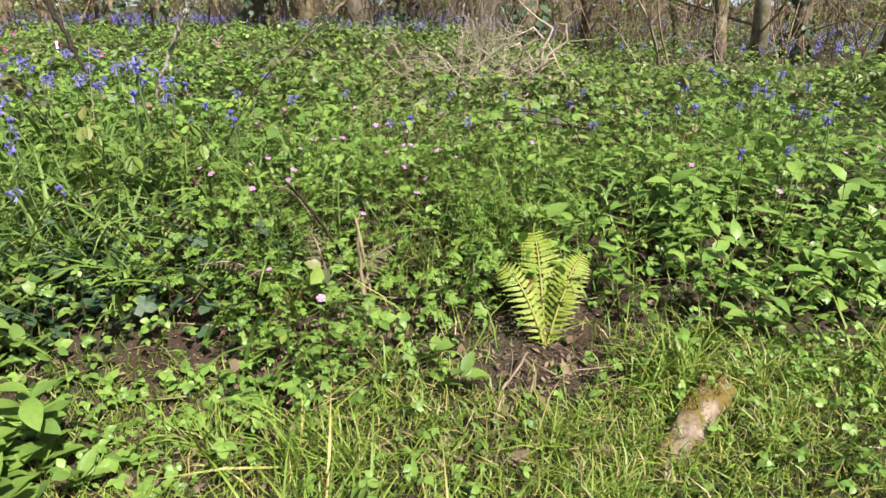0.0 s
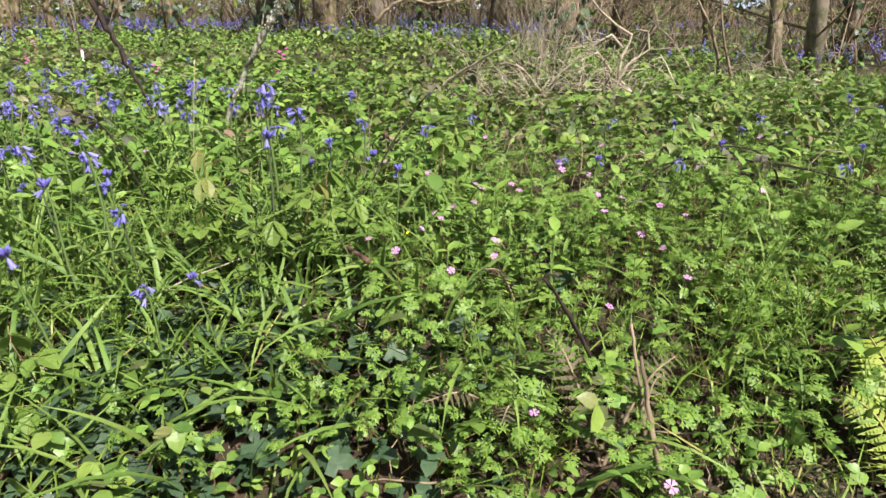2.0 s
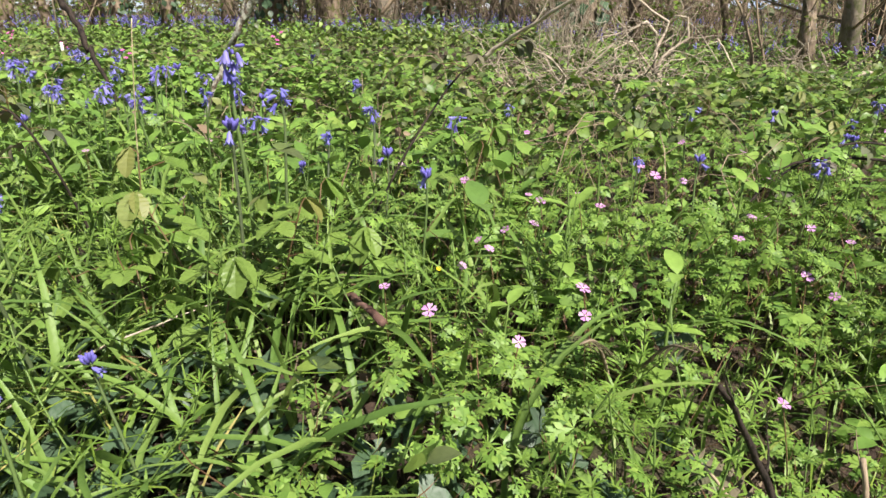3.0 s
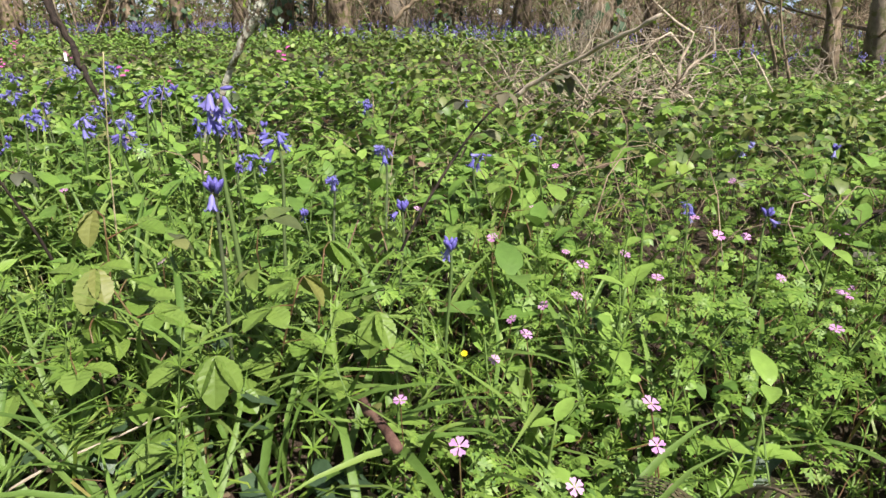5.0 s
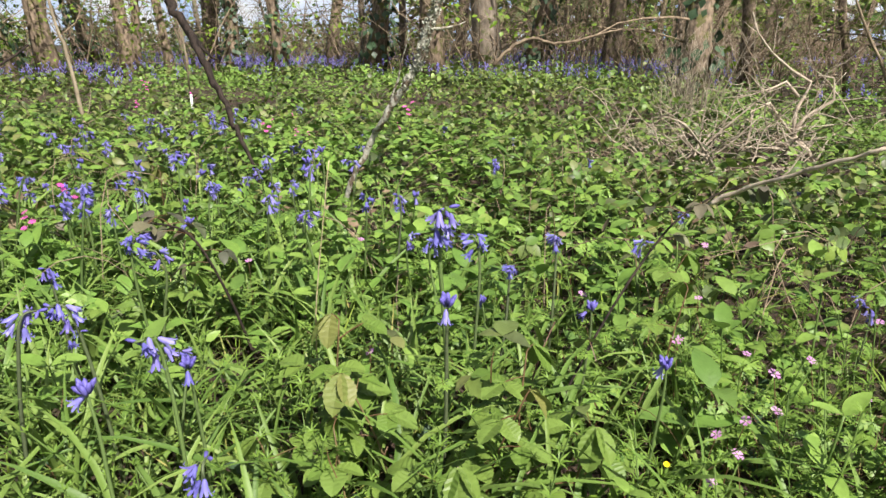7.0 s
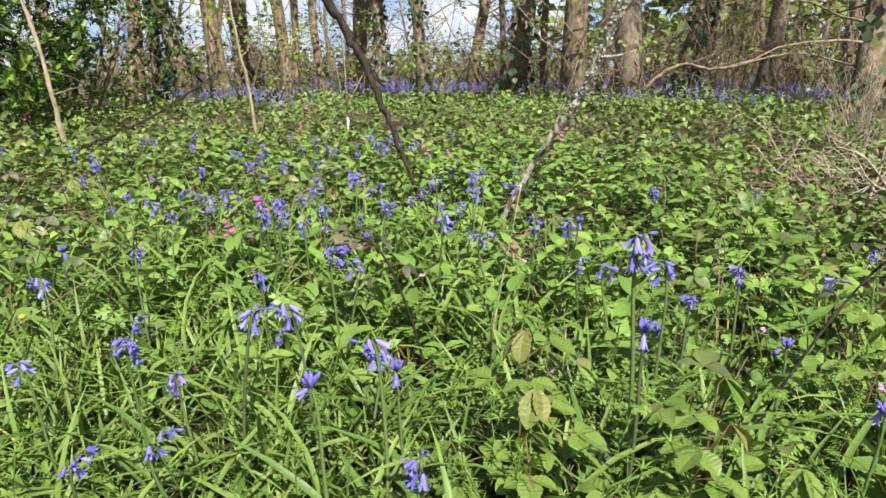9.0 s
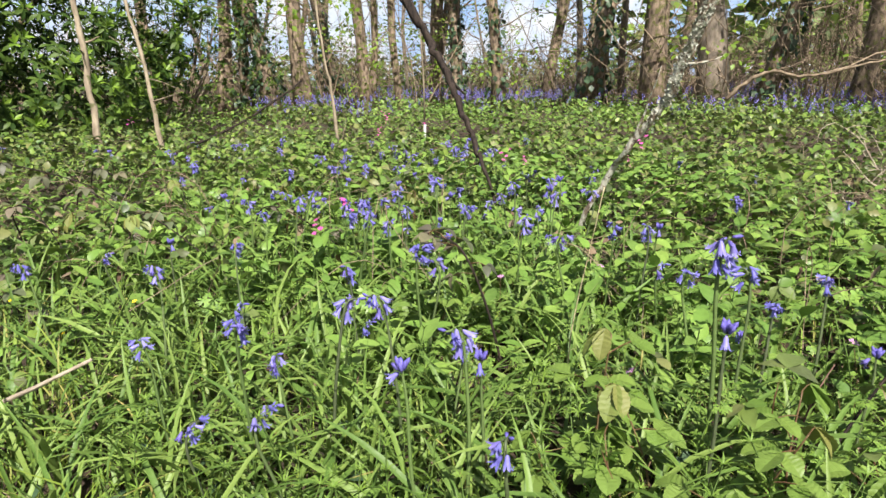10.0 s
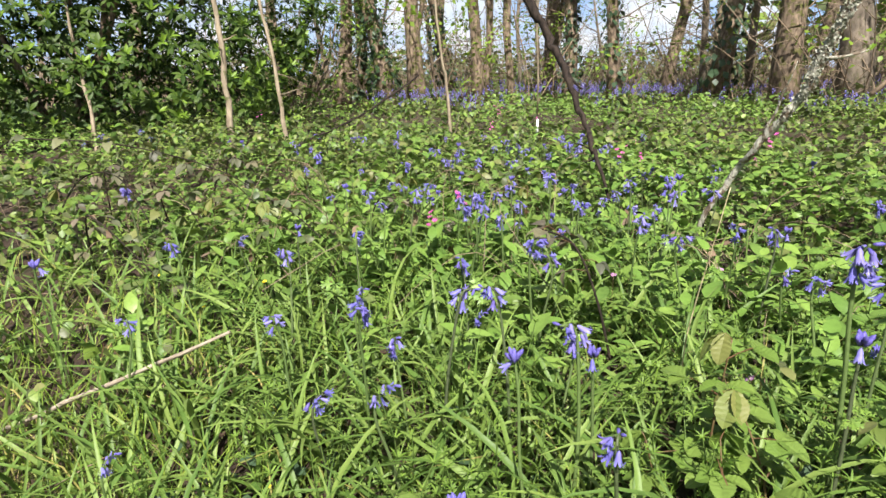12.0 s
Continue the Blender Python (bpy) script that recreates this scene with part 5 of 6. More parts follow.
MOSS = leaf_material("moss", [(0.20, 0.14, 0.035), (0.28, 0.20, 0.05), (0.16, 0.16, 0.03)], 0.8, 0.2)
rough_log("mossy_log", [(0.44, 1.05, 0.225), (0.50, 1.12, 0.258), (0.57, 1.20, 0.285), (0.66, 1.30, 0.292)], 0.036, 0.044, "short weathered log half covered with moss in the grass")
rough_log("half_buried_root", [(0.26, 0.88, 0.20), (0.33, 0.93, 0.215), (0.40, 0.96, 0.21)], 0.045, 0.04, "brown root end rising from the path", 10, 8)


def stone(x, y, s, seed, label):
    bm = bmesh.new()
    bmesh.ops.create_icosphere(bm, subdivisions=3, radius=1)
    for v in bm.verts:
        k = 1 + 0.35 * noise.noise(v.co * 1.3 + Vector((seed, 0, 0))) + 0.12 * noise.noise(v.co * 4 + Vector((0, seed, 0)))
        v.co = Vector((v.co.x * 1.3, v.co.y, v.co.z * 0.55)) * (k * s)
    me = bpy.data.meshes.new("stone")
    bm.to_mesh(me)
    bm.free()
    me.materials.append(STONE)
    ob = new("stone", me)
    ob.matrix_world = at(x, y, seed * 40)
    return tagged(ob, label, "stone")


stone(-0.47, 0.90, 0.075, 2, "rounded brown stone sunk in the path")
stone(-0.02, 1.08, 0.022, 5, "small brown clod on the path")
stone(-0.15, 0.99, 0.026, 7, "small earthy stone among the grass")
stick("bare_twig", [(0.14, 1.30, 0.29), (0.19, 1.38, 0.305), (0.22, 1.46, 0.30)], 0.0038, 0.0025, TWIG, "bare twig on the soil below the fern", "twig", 2, 21)
stick("bare_twig", [(0.20, 1.27, 0.285), (0.225, 1.36, 0.30), (0.20, 1.44, 0.305)], 0.0034, 0.0022, TWIG, "bare twig on the soil below the fern", "twig", 1, 22)
stick("dead_bracken", [(-0.20, 1.56, 0.27), (-0.22, 1.62, 0.40), (-0.24, 1.68, 0.54)], 0.008, 0.004, TWIG, "dead brown bracken stem standing among the ivy", "stem", 2, 23)


# ---- fern ----
DEAD_FERN = leaf_material("withered_pinna", [(0.10, 0.085, 0.045), (0.15, 0.125, 0.07), (0.09, 0.09, 0.04)], 0.7, 0.15, per_object=True)
def fern(name, x, y, fronds, leaf_mat, stalk_mat, label):
    plant = new(name)
    z = float(gz(x, y))
    plant.location = (x, y, z)
    pin = [blade.mesh("pinna", [leaf_mat]) for blade in (pinna_shape(1.0), pinna_shape(0.8))]
    for tip, side, count in fronds:
        d = Vector(tip) - Vector((x, y, z))
        mids = [Vector((0, 0, -0.01)), d * 0.3 + Vector((0, 0, 0.035)), d * 0.65 + Vector((0, 0, 0.045)), d]
        pts = spline(mids, 8)
        fr = part("frond", tube_shape(pts, [0.004 * (1 - 0.8 * i / (len(pts) - 1)) + 0.0006 for i in range(len(pts))], 5).mesh("frond", [stalk_mat]), plant)
        L = d.length
        for k in range(count):
            t = 0.10 + 0.88 * k / (count - 1)
            f = t * (len(pts) - 1)
            i = min(int(f), len(pts) - 2)
            p = pts[i].lerp(pts[i + 1], f - i)
            ax = (pts[i + 1] - pts[i]).normalized()
            face = Vector(side)
            across = ax.cross(face).normalized()
            nrm = across.cross(ax).normalized()
            size = L * (0.20 if leaf_mat is FERN else 0.15) * math.sin(math.pi * (0.12 + 0.86 * t)) ** 0.7 + 0.004
            for sg in (1, -1):
                along = (across * sg + ax * 0.35).normalized()
                zz = (nrm + Vector((0, 0, 0.1))).normalized()
                xx = along.cross(zz).normalized()
                zz = xx.cross(along)
                m = Matrix((xx, along, zz)).transposed().to_4x4()
                ob = part("pinna", pin[k % 2], fr)
                ob.matrix_basis = Matrix.Translation(p) @ m @ Matrix.Scale(size, 4)
    if leaf_mat is not FERN:
        return tagged(plant, label, "fern")
    coil = [Vector((0.05 * math.cos(a) * (1 - a / 16), 0, 0.05 * math.sin(a) * (1 - a / 16))) for a in [i * 0.6 for i in range(18)]]
    coil = [Vector((-0.03, 0.05, 0.0)), Vector((-0.035, 0.08, 0.10))] + [Vector((-0.05, 0.09, 0.15)) + c * 0.28 for c in coil]
    part("crozier", tube_shape(spline(coil, 2), 0.006, 6).mesh("crozier", [BROWN_SCALE]), plant, "coiled brown young frond")
    return tagged(plant, label, "fern")


def pinna_shape(k):
    """A narrow toothed leaflet, one unit long."""
    s = Shape()
    s.put(leaf_shape(1.0, 0.215 * k, 0.12, 0.25, 5, 0.28))
    for t in (0.12, 0.26, 0.40, 0.54, 0.68):
        for sd in (1, -1):
            s.put(leaf_shape(0.17 * (1.1 - t), 0.10, 0.1, 0.1, 3), rot(0, 0, 62 * sd), (0.02 * sd, t, -0.12 * t * t))
    return s


fern("fern", 0.285, 1.55, [((0.265, 1.79, 0.535), (-0.1, -1, 0.5), 21), ((0.40, 1.68, 0.49), (-0.35, -1, 0.5), 20), ((0.155, 1.67, 0.465), (0.4, -1, 0.6), 17), ((0.315, 1.74, 0.47), (-0.1, -1, 0.6), 17), ((0.365, 1.62, 0.43), (-0.5, -0.8, 0.5), 15)], FERN, FERN_STALK, "bright yellow-green young fern growing from bare soil")
fern("withered_fern", -0.30, 1.66, [((-0.41, 1.80, 0.54), (0.2, -1, 0.6), 16), ((-0.14, 1.76, 0.49), (-0.3, -1, 0.6), 13)], DEAD_FERN, TWIG, "withered grey-brown fern fronds among fresh herbs")
fern("withered_fern", -0.42, 2.08, [((-0.53, 1.90, 0.63), (0.3, 0.2, 1), 18), ((-0.36, 1.93, 0.60), (-0.3, 0.2, 1), 15)], DEAD_FERN, TWIG, "withered grey-brown fern fronds among fresh herbs")
fern("withered_fern", -0.46, 1.74, [((-0.66, 1.60, 0.49), (0.2, 0.1, 1), 18), ((-0.52, 1.56, 0.47), (0, 0.2, 1), 15)], DEAD_FERN, TWIG, "withered grey-brown fern fronds among fresh herbs")


# ---- flowers ----
def bell_mesh(seed):
    """A nodding bell of six narrow petals, joined at the base, parting and curling back at the tips; hangs along -z."""
    rnd = random.Random(seed)
    V, F = [], []
    for z, r in ((0.0, 0.0012), (0.004, 0.0035), (0.009, 0.0040)):
        V += [(r * (1.0 if j % 2 == 0 else 0.9) * math.cos(math.pi * j / 6), r * (1.0 if j % 2 == 0 else 0.9) * math.sin(math.pi * j / 6), -z) for j in range(12)]
    for i in range(2):
        for j in range(12):
            a, b = 12 * i + j, 12 * i + (j + 1) % 12
            F += [(a, b, b + 12), (a, b + 12, a + 12)]
    for k in range(6):
        a = math.pi * k / 3
        last = (24 + (2 * k - 1) % 12, 24 + 2 * k, 24 + 2 * k + 1)
        out, flare, turn = rnd.uniform(0.9, 1.3), rnd.uniform(0.6, 1.4), rnd.uniform(-0.25, 0.25)
        for z, r, w in ((0.013, 0.0044, 0.0024), (0.0175, 0.0056 * out, 0.0021), (0.0205, 0.0085 * out * (0.7 + 0.3 * flare), 0.0013), (0.0195 - 0.002 * flare, 0.0110 * out, 0.0003)):
            a += turn * 0.3
            e, t = Vector((math.cos(a), math.sin(a), 0)), Vector((-math.sin(a), math.cos(a), 0)) * w
            n, c = len(V), e * r - Vector((0, 0, z))
            V += [tuple(c - t), tuple(c + e * w * 0.25), tuple(c + t)]
            for j in range(2):
                F += [(last[j], last[j + 1], n + j + 1), (last[j], n + j + 1, n + j)]
            last = (n, n + 1, n + 2)
    return Shape().add(V, F).mesh("bell", [BELL])


BELLS = [bell_mesh(i) for i in range(4)]
BUD_MESH = tube_shape([(0, 0, 0.001), (0, 0, -0.004), (0, 0, -0.010), (0, 0, -0.014)], [0.0012, 0.0028, 0.003, 0.0008], 6).mesh("bud", [BUD])
STRAPS = [sh.mesh("leaf", [STRAP]) for sh in straps]


def bluebell(seed, bells, buds, height, nod, upright=False):
    rnd = random.Random(seed)
    plant = new("bluebell")
    lean = rnd.uniform(-0.04, 0.04)
    pts = [Vector((0, 0, -0.01)), Vector((lean * 0.3, 0.004, height * 0.45)), Vector((lean, 0.0, height * 0.80)), Vector((lean + nod * 0.35, 0, height * 0.94)), Vector((lean + nod, 0, height * (0.985 if nod < 0.03 else 0.95)))]
    line = spline(pts, 6)
    n = len(line)
    stem = tube_shape(line, [0.0039 - 0.0021 * i / (n - 1) for i in range(n)], 6)
    total = bells + buds
    for k in range(total):
        t = (0.82 + 0.18 * k / max(total - 1, 1)) if upright else (0.64 + 0.36 * k / max(total - 1, 1))
        f = t * (n - 1)
        i = min(int(f), n - 2)
        p = line[i].lerp(line[i + 1], f - i)
        a = rnd.uniform(-1.0, 1.0) + (math.pi if (k % 2 and nod < 0.05) else 0) if not upright else 2.4 * k
        out = Vector((math.cos(a), math.sin(a), 0))
        if k < bells:
            reach = rnd.uniform(0.006, 0.012)
            q = p + out * reach + Vector((0, 0, rnd.uniform(-0.002, 0.006)))
            stem.put(tube_shape([p, p + out * reach * 0.6 + Vector((0, 0, 0.005)), q], [0.0009, 0.0008, 0.0008], 4))
            ob = part("bell", BELLS[k % 4], plant)
            ob.matrix_basis = Matrix.Translation(q) @ pose(0, 0, 0, 0, 0, math.degrees(a)) @ pose(0, 0, 0, rnd.uniform(-15, 15), rnd.uniform(-75, -8), rnd.uniform(0, 60)) @ Matrix.Scale(rnd.uniform(0.85, 1.2), 4)
        else:
            ob = part("bud", BUD_MESH, plant)
            ob.matrix_basis = Matrix.Translation(p + out * 0.004) @ pose(0, 0, 0, 0, 0, math.degrees(a)) @ pose(0, 0, 0, 0, rnd.uniform(-168, -140) if upright else rnd.uniform(-120, -50), 0) @ Matrix.Scale(1.35 if upright else 1.0, 4)
    part("stem", stem.mesh("stem", [STEM_DARK]), plant)
    for k in range(2):
        ob = part("leaf", STRAPS[rnd.randrange(5)], plant)
        ob.matrix_basis = pose(0, 0, -0.01, 0, 0, rnd.uniform(0, 360)) @ Matrix.Scale(rnd.uniform(0.7, 1.0), 4)
    return plant


KINDS = [bluebell(201, 5, 2, 0.40, 0.035), bluebell(202, 6, 2, 0.43, 0.04), bluebell(203, 4, 2, 0.36, 0.03), bluebell(204, 6, 3, 0.42, 0.012), bluebell(205, 1, 8, 0.40, 0.006, True), bluebell(206, 4, 1, 0.34, 0.045), bluebell(207, 6, 3, 0.45, 0.035), bluebell(208, 1, 8, 0.38, 0.0, True)]
for k, ob in enumerate(KINDS):
    tagged(ob, "bluebell with upright violet buds on a dark stem" if k in (4, 7) else "violet-blue bluebell with nodding bells on an arched stem", "bluebell", "bluebells")
FIRST_BANK = [(-1.09, 2.26, 4), (-1.06, 2.50, 6), (-1.75, 2.53, 6), (-1.73, 1.98, 5), (-1.66, 2.24, 1), (-1.52, 2.06, 7),
              (-1.42, 1.79, 4), (-1.33, 2.02, 2), (-1.78, 2.59, 0), (-1.68, 2.96, 3), (-1.68, 3.34, 1), (-1.43, 3.10, 0), (-1.25, 2.95, 5),
              (-1.16, 2.78, 2), (-1.48, 2.89, 0), (-0.90, 2.76, 0), (-1.02, 2.68, 5), (-0.66, 2.9, 2)]
WEST_BANK = [(-3.4, 2.45), (-2.83, 2.54), (-2.66, 2.56), (-2.58, 1.9), (-2.31, 2.5), (-2.12, 2.27), (-2.08, 2.03), (-1.86, 1.92), (-1.82, 2.1), (-1.93, 2.52), (-1.79, 2.17), (-2.74, 2.22), (-2.33, 2.22),
             (-2.44, 3.16), (-2.36, 3.39), (-2.15, 2.79), (-1.86, 2.43), (-3.02, 3.48), (-3.16, 3.22), (-2.95, 3.12), (-2.64, 2.92), (-3.7, 3.6), (-3.45, 3.5), (-2.19, 3.24), (-2.91, 3.45), (-1.87, 3.52), (-2.0, 3.60), (-3.02, 1.95), (-2.19, 1.66), (-1.47, 2.12), (-1.46, 2.18)]
EAST_BANK = [(0.69, 3.25), (0.91, 3.37), (0.3, 3.14), (0.03, 3.09), (0.34, 2.8), (0.13, 4.0), (0.63, 3.27), (0.60, 2.42), (0.94, 2.52), (1.01, 2.55), (1.61, 3.07), (1.53, 2.59), (0.93, 2.89), (1.68, 3.1), (1.36, 2.89),
             (1.47, 2.98), (1.38, 2.46), (1.43, 2.34), (1.18, 2.2), (1.0, 2.05), (0.4, 2.94), (-0.16, 2.52), (-1.11, 1.85), (-1.2, 1.75), (-1.02, 2.68), (-0.84, 2.5), (-0.45, 3.29), (1.9, 3.4), (2.1, 3.0)]
rnd = random.Random(17)
spots = [(x, y, k, 1.0) for x, y, k in FIRST_BANK]
spots += [(-1.09, 2.37, 3, 1.26), (-0.75, 2.28, 4, 0.8), (-1.58, 2.28, 2, 0.82), (-0.19, 2.88, 2, 0.62), (0.09, 2.52, 2, 0.85), (-0.24, 2.70, 3, 0.62), (-1.91, 2.07, 6, 1.0)]
spots += [(x, y, rnd.randrange(8), rnd.uniform(0.8, 1.05)) for x, y in WEST_BANK]
spots += [(x, y, rnd.randrange(8), rnd.uniform(0.65, 0.88)) for x, y in EAST_BANK]
for cx, cy, rx, ry, n in ((-2.8, 4.4, 0.8, 0.6, 42), (-1.7, 3.4, 0.5, 0.5, 14), (-2.2, 3.3, 0.6, 0.35, 18), (-4.4, 4.6, 1.0, 0.8, 12), (-1.0, 4.4, 0.8, 0.5, 7), (1.6, 3.4, 0.6, 0.5, 10), (-3.1, 5.6, 0.8, 0.6, 16), (-6.5, 4.2, 0.5, 0.5, 6)):
    for k in range(n):
        spots.append((rnd.gauss(cx, rx * 0.6), rnd.gauss(cy, ry * 0.6), rnd.randrange(8), rnd.uniform(0.75, 1.05)))
used = set()
for x, y, k, s in spots:
    m = at(x, y, rnd.uniform(0, 360), s, 0.0, (rnd.gauss(0, 4), rnd.gauss(0, 4)))
    if k in used:
        copy_thing(KINDS[k], m)
    else:
        used.add(k)
        KINDS[k].matrix_basis = m


def petal_mesh(name, L, W, notch, material):
    V = [(0, 0, 0), (-W * 0.18, L * 0.35, 0.0008), (W * 0.18, L * 0.35, 0.0008), (-W * 0.5, L * 0.78, 0.001), (W * 0.5, L * 0.78, 0.001), (-W * 0.3, L, 0.0), (W * 0.3, L, 0.0), (0, L * (1 - notch), 0.0006), (0, L * 0.6, 0.0)]
    F = [(0, 2, 8), (0, 8, 1), (1, 8, 3), (2, 4, 8), (3, 8, 7), (3, 7, 5), (8, 4, 7), (7, 4, 6)]
    return Shape().add(V, F).mesh(name, [material])


def small_flower(name, seed, height, petal, count, stem_material, centre_material, cup=10.0, blooms=1, leaf=None, tall_calyx=False):
    rnd = random.Random(seed)
    plant = new(name)
    stem = Shape()
    for b in range(blooms):
        top = Vector((rnd.uniform(-0.03, 0.03), rnd.uniform(-0.03, 0.03), height - 0.02 * b))
        line = spline([(0, 0, -0.01), (top.x * 0.3, top.y * 0.3 + 0.005, height * 0.5), top], 5)
        stem.put(tube_shape(line, [0.0014 - 0.0005 * i / (len(line) - 1) for i in range(len(line))], 5))
        face = pose(0, 0, 0, rnd.uniform(10, 55), rnd.uniform(-15, 15), rnd.uniform(-40, 40))
        if tall_calyx:
            stem.put(tube_shape([top + Vector((0, 0, -0.012)), top + Vector((0, 0, -0.006)), top], [0.0015, 0.0038, 0.0025], 6))
        for k in range(count):
            ob = part("petal", petal, plant)
            ob.matrix_basis = Matrix.Translation(top) @ face @ pose(0, 0, 0, 0, 0, 360 / count * k + rnd.uniform(-6, 6)) @ pose(0, 0, 0, cup, 0, 0)
        c = part("centre", CENTRE[centre_material.name], plant)
        c.matrix_basis = Matrix.Translation(top) @ face
    part("stem", stem.mesh("stem", [stem_material]), plant)
    if leaf:
        for k in range(3):
            ob = part("leaf", leaf, plant)
            ob.matrix_basis = pose(rnd.uniform(-0.02, 0.02), rnd.uniform(-0.02, 0.02), height * (0.35 + 0.18 * k), rnd.uniform(-10, 20), rnd.uniform(-15, 15), 130 * k + rnd.uniform(-30, 30))
    return plant


CENTRE = {}
for m in (CREAM, YELLOW, MAGENTA):
    CENTRE[m.name] = tube_shape([(0, 0, -0.001), (0, 0, 0.001), (0, 0, 0.0025)], [0.0012, 0.0015, 0.0006], 6).mesh("centre", [m])
CUT_LEAF = [cut_leaf(70).mesh("leaf", [HERB, STEM_RED])]
PAIR_LEAF = [leaf_shape(0.07, 0.03, 0.2, 0.3, 6).mesh("leaf", [BROAD])]
PINK_PETAL = petal_mesh("petal", 0.0115, 0.009, 0.12, PINK)
CAMPION_PETAL = petal_mesh("petal", 0.014, 0.013, 0.35, MAGENTA)
BUTTER_PETAL = petal_mesh("petal", 0.0095, 0.010, 0.02, YELLOW)
HERBS = [small_flower("herb_robert", 300 + i, 0.27 - 0.02 * i, PINK_PETAL, 5, STEM_RED, CREAM, 8, 1, CUT_LEAF[0]) for i in range(4)]
CAMPIONS = [small_flower("red_campion", 320 + i, 0.42 + 0.05 * i, CAMPION_PETAL, 5, STEM, MAGENTA, 5, 4, PAIR_LEAF[0], True) for i in range(3)]
BUTTERS = [small_flower("buttercup", 340 + i, 0.20 + 0.02 * i, BUTTER_PETAL, 5, STEM, YELLOW, 35, 1, CUT_LEAF[0]) for i in range(2)]


def plant_out(kinds, where, label, category, group, seed, low=0.85, high=1.1):
    rnd = random.Random(seed)
    for i, (x, y) in enumerate(where):
        k = i % len(kinds)
        m = at(x, y, rnd.uniform(-50, 50), rnd.uniform(low, high))
        if i < len(kinds):
            kinds[k].matrix_basis = m
            tagged(kinds[k], label, category, group)
        else:
            copy_thing(kinds[k], m)


plant_out(HERBS, [(-0.55, 2.82), (-0.66, 2.5), (-0.61, 2.34), (-0.39, 2.51), (-0.23, 2.68), (-0.14, 2.59), (-0.06, 2.42), (-0.09, 2.28), (0.05, 2.28), (-0.11, 2.09), (-0.08, 2.13), (-0.47, 2.02), (-0.80, 2.06), (-0.72, 1.94), (-0.62, 1.93), (-0.23, 1.86),
                  (-0.09, 1.9), (0.6, 3.03), (0.33, 2.45), (-0.49, 2.42), (-0.52, 2.58), (-0.43, 3.2), (-0.66, 2.31), (-0.51, 2.33), (-0.41, 2.36), (-0.24, 2.47), (-0.17, 2.42), (-0.61, 2.21), (-0.12, 2.34), (-0.49, 1.99), (-0.03, 3.04), (0.14, 2.85),
                  (-0.46, 1.57), (-0.27, 1.35), (-0.69, 2.17), (-0.79, 2.79), (-0.2, 2.21), (-0.01, 2.28), (0.03, 2.63), (1.48, 2.27), (1.52, 2.21), (1.06, 1.9), (0.84, 2.17), (-1.46, 3.2), (-1.7, 2.9), (-1.25, 2.4)],
          "pink five-petalled herb robert flower on a red stem", "herb robert", "herb robert flowers", 31)
plant_out(CAMPIONS, [(-4.47, 6.8), (-4.2, 7.3), (-4.6, 7.2), (-2.28, 5.1), (-1.70, 5.0), (-1.6, 4.75), (-2.4, 5.2), (-2.66, 5.85), (-2.2, 4.3), (-5.4, 8.4), (-5.5, 8.5), (-5.3, 8.3), (-5.45, 8.6), (1.55, 2.65), (-6.3, 5.4), (-2.43, 3.0), (-2.40, 3.15)],
          "red campion with bright magenta notched flowers", "red campion", "red campions", 33, 0.8, 1.0)
plant_out(BUTTERS, [(-3.1, 2.35), (-2.64, 2.4), (-2.72, 2.26), (-2.80, 2.20), (-2.8, 2.08), (-1.98, 1.85), (-0.72, 2.3), (-0.12, 2.5)], "yellow buttercup among grass and bluebell leaves", "buttercup", "buttercups", 35, 0.6, 0.9)


# ---- larger single plants ----
def bramble_shoot(seed, height, leaves, bronze_top=True, lean=0.05):
    rnd = random.Random(seed)
    plant = new("bramble_shoot")
    line = spline([(0, 0, -0.01), (lean * 0.3, 0.01, height * 0.5), (lean, 0, height)], 5)
    part("stem", tube_shape(line, [0.0026 - 0.0012 * i / (len(line) - 1) for i in range(len(line))], 6).mesh("stem", [STEM_RED]), plant)
    for k in range(leaves):
        t = 0.35 + 0.65 * k / (leaves - 1)
        f = t * (len(line) - 1)
        i = min(int(f), len(line) - 2)
        p = line[i].lerp(line[i + 1], f - i)
        a = 137 * k + rnd.uniform(-25, 25)
        mat = BRAMBLE_RED if (bronze_top and k >= leaves - 1) else BRAMBLE_FRESH
        size = 0.051 if k < leaves - 1 else 0.056
        s = Shape()
        reach = rnd.uniform(0.03, 0.06) if k < leaves - 1 else 0.012
        s.put(tube_shape([(0, 0, 0), (0, reach * 0.5, 0.008), (0, reach, 0.012)], [0.0014, 0.0012, 0.001], 4), mat=1)
        down = rnd.uniform(-10, 10) if k < leaves - 1 else -46
        fingers = ((0, 1.1), (75, 0.92), (-75, 0.92)) if k < leaves - 1 else ((0, 1.2), (58, 1.0), (-58, 1.0))
        for b, g in fingers:
            s.put(ribbed_leaf(size, size * (0.70 if k < leaves - 1 else 0.56)), rot(down + rnd.uniform(-10, 6), rnd.uniform(-10, 10), b + rnd.uniform(-8, 8)), (0, reach, 0.012), g)
        me = s.mesh("leaf", [mat, STEM_RED])
        me.polygons.foreach_set("use_smooth", np.zeros(len(me.polygons), bool))
        ob = part("leaf", me, plant, "bronze-tinged young leaf" if mat is BRAMBLE_RED else "")
        ob.matrix_basis = Matrix.Translation(p) @ pose(0, 0, 0, 0, 0, a)
    return plant


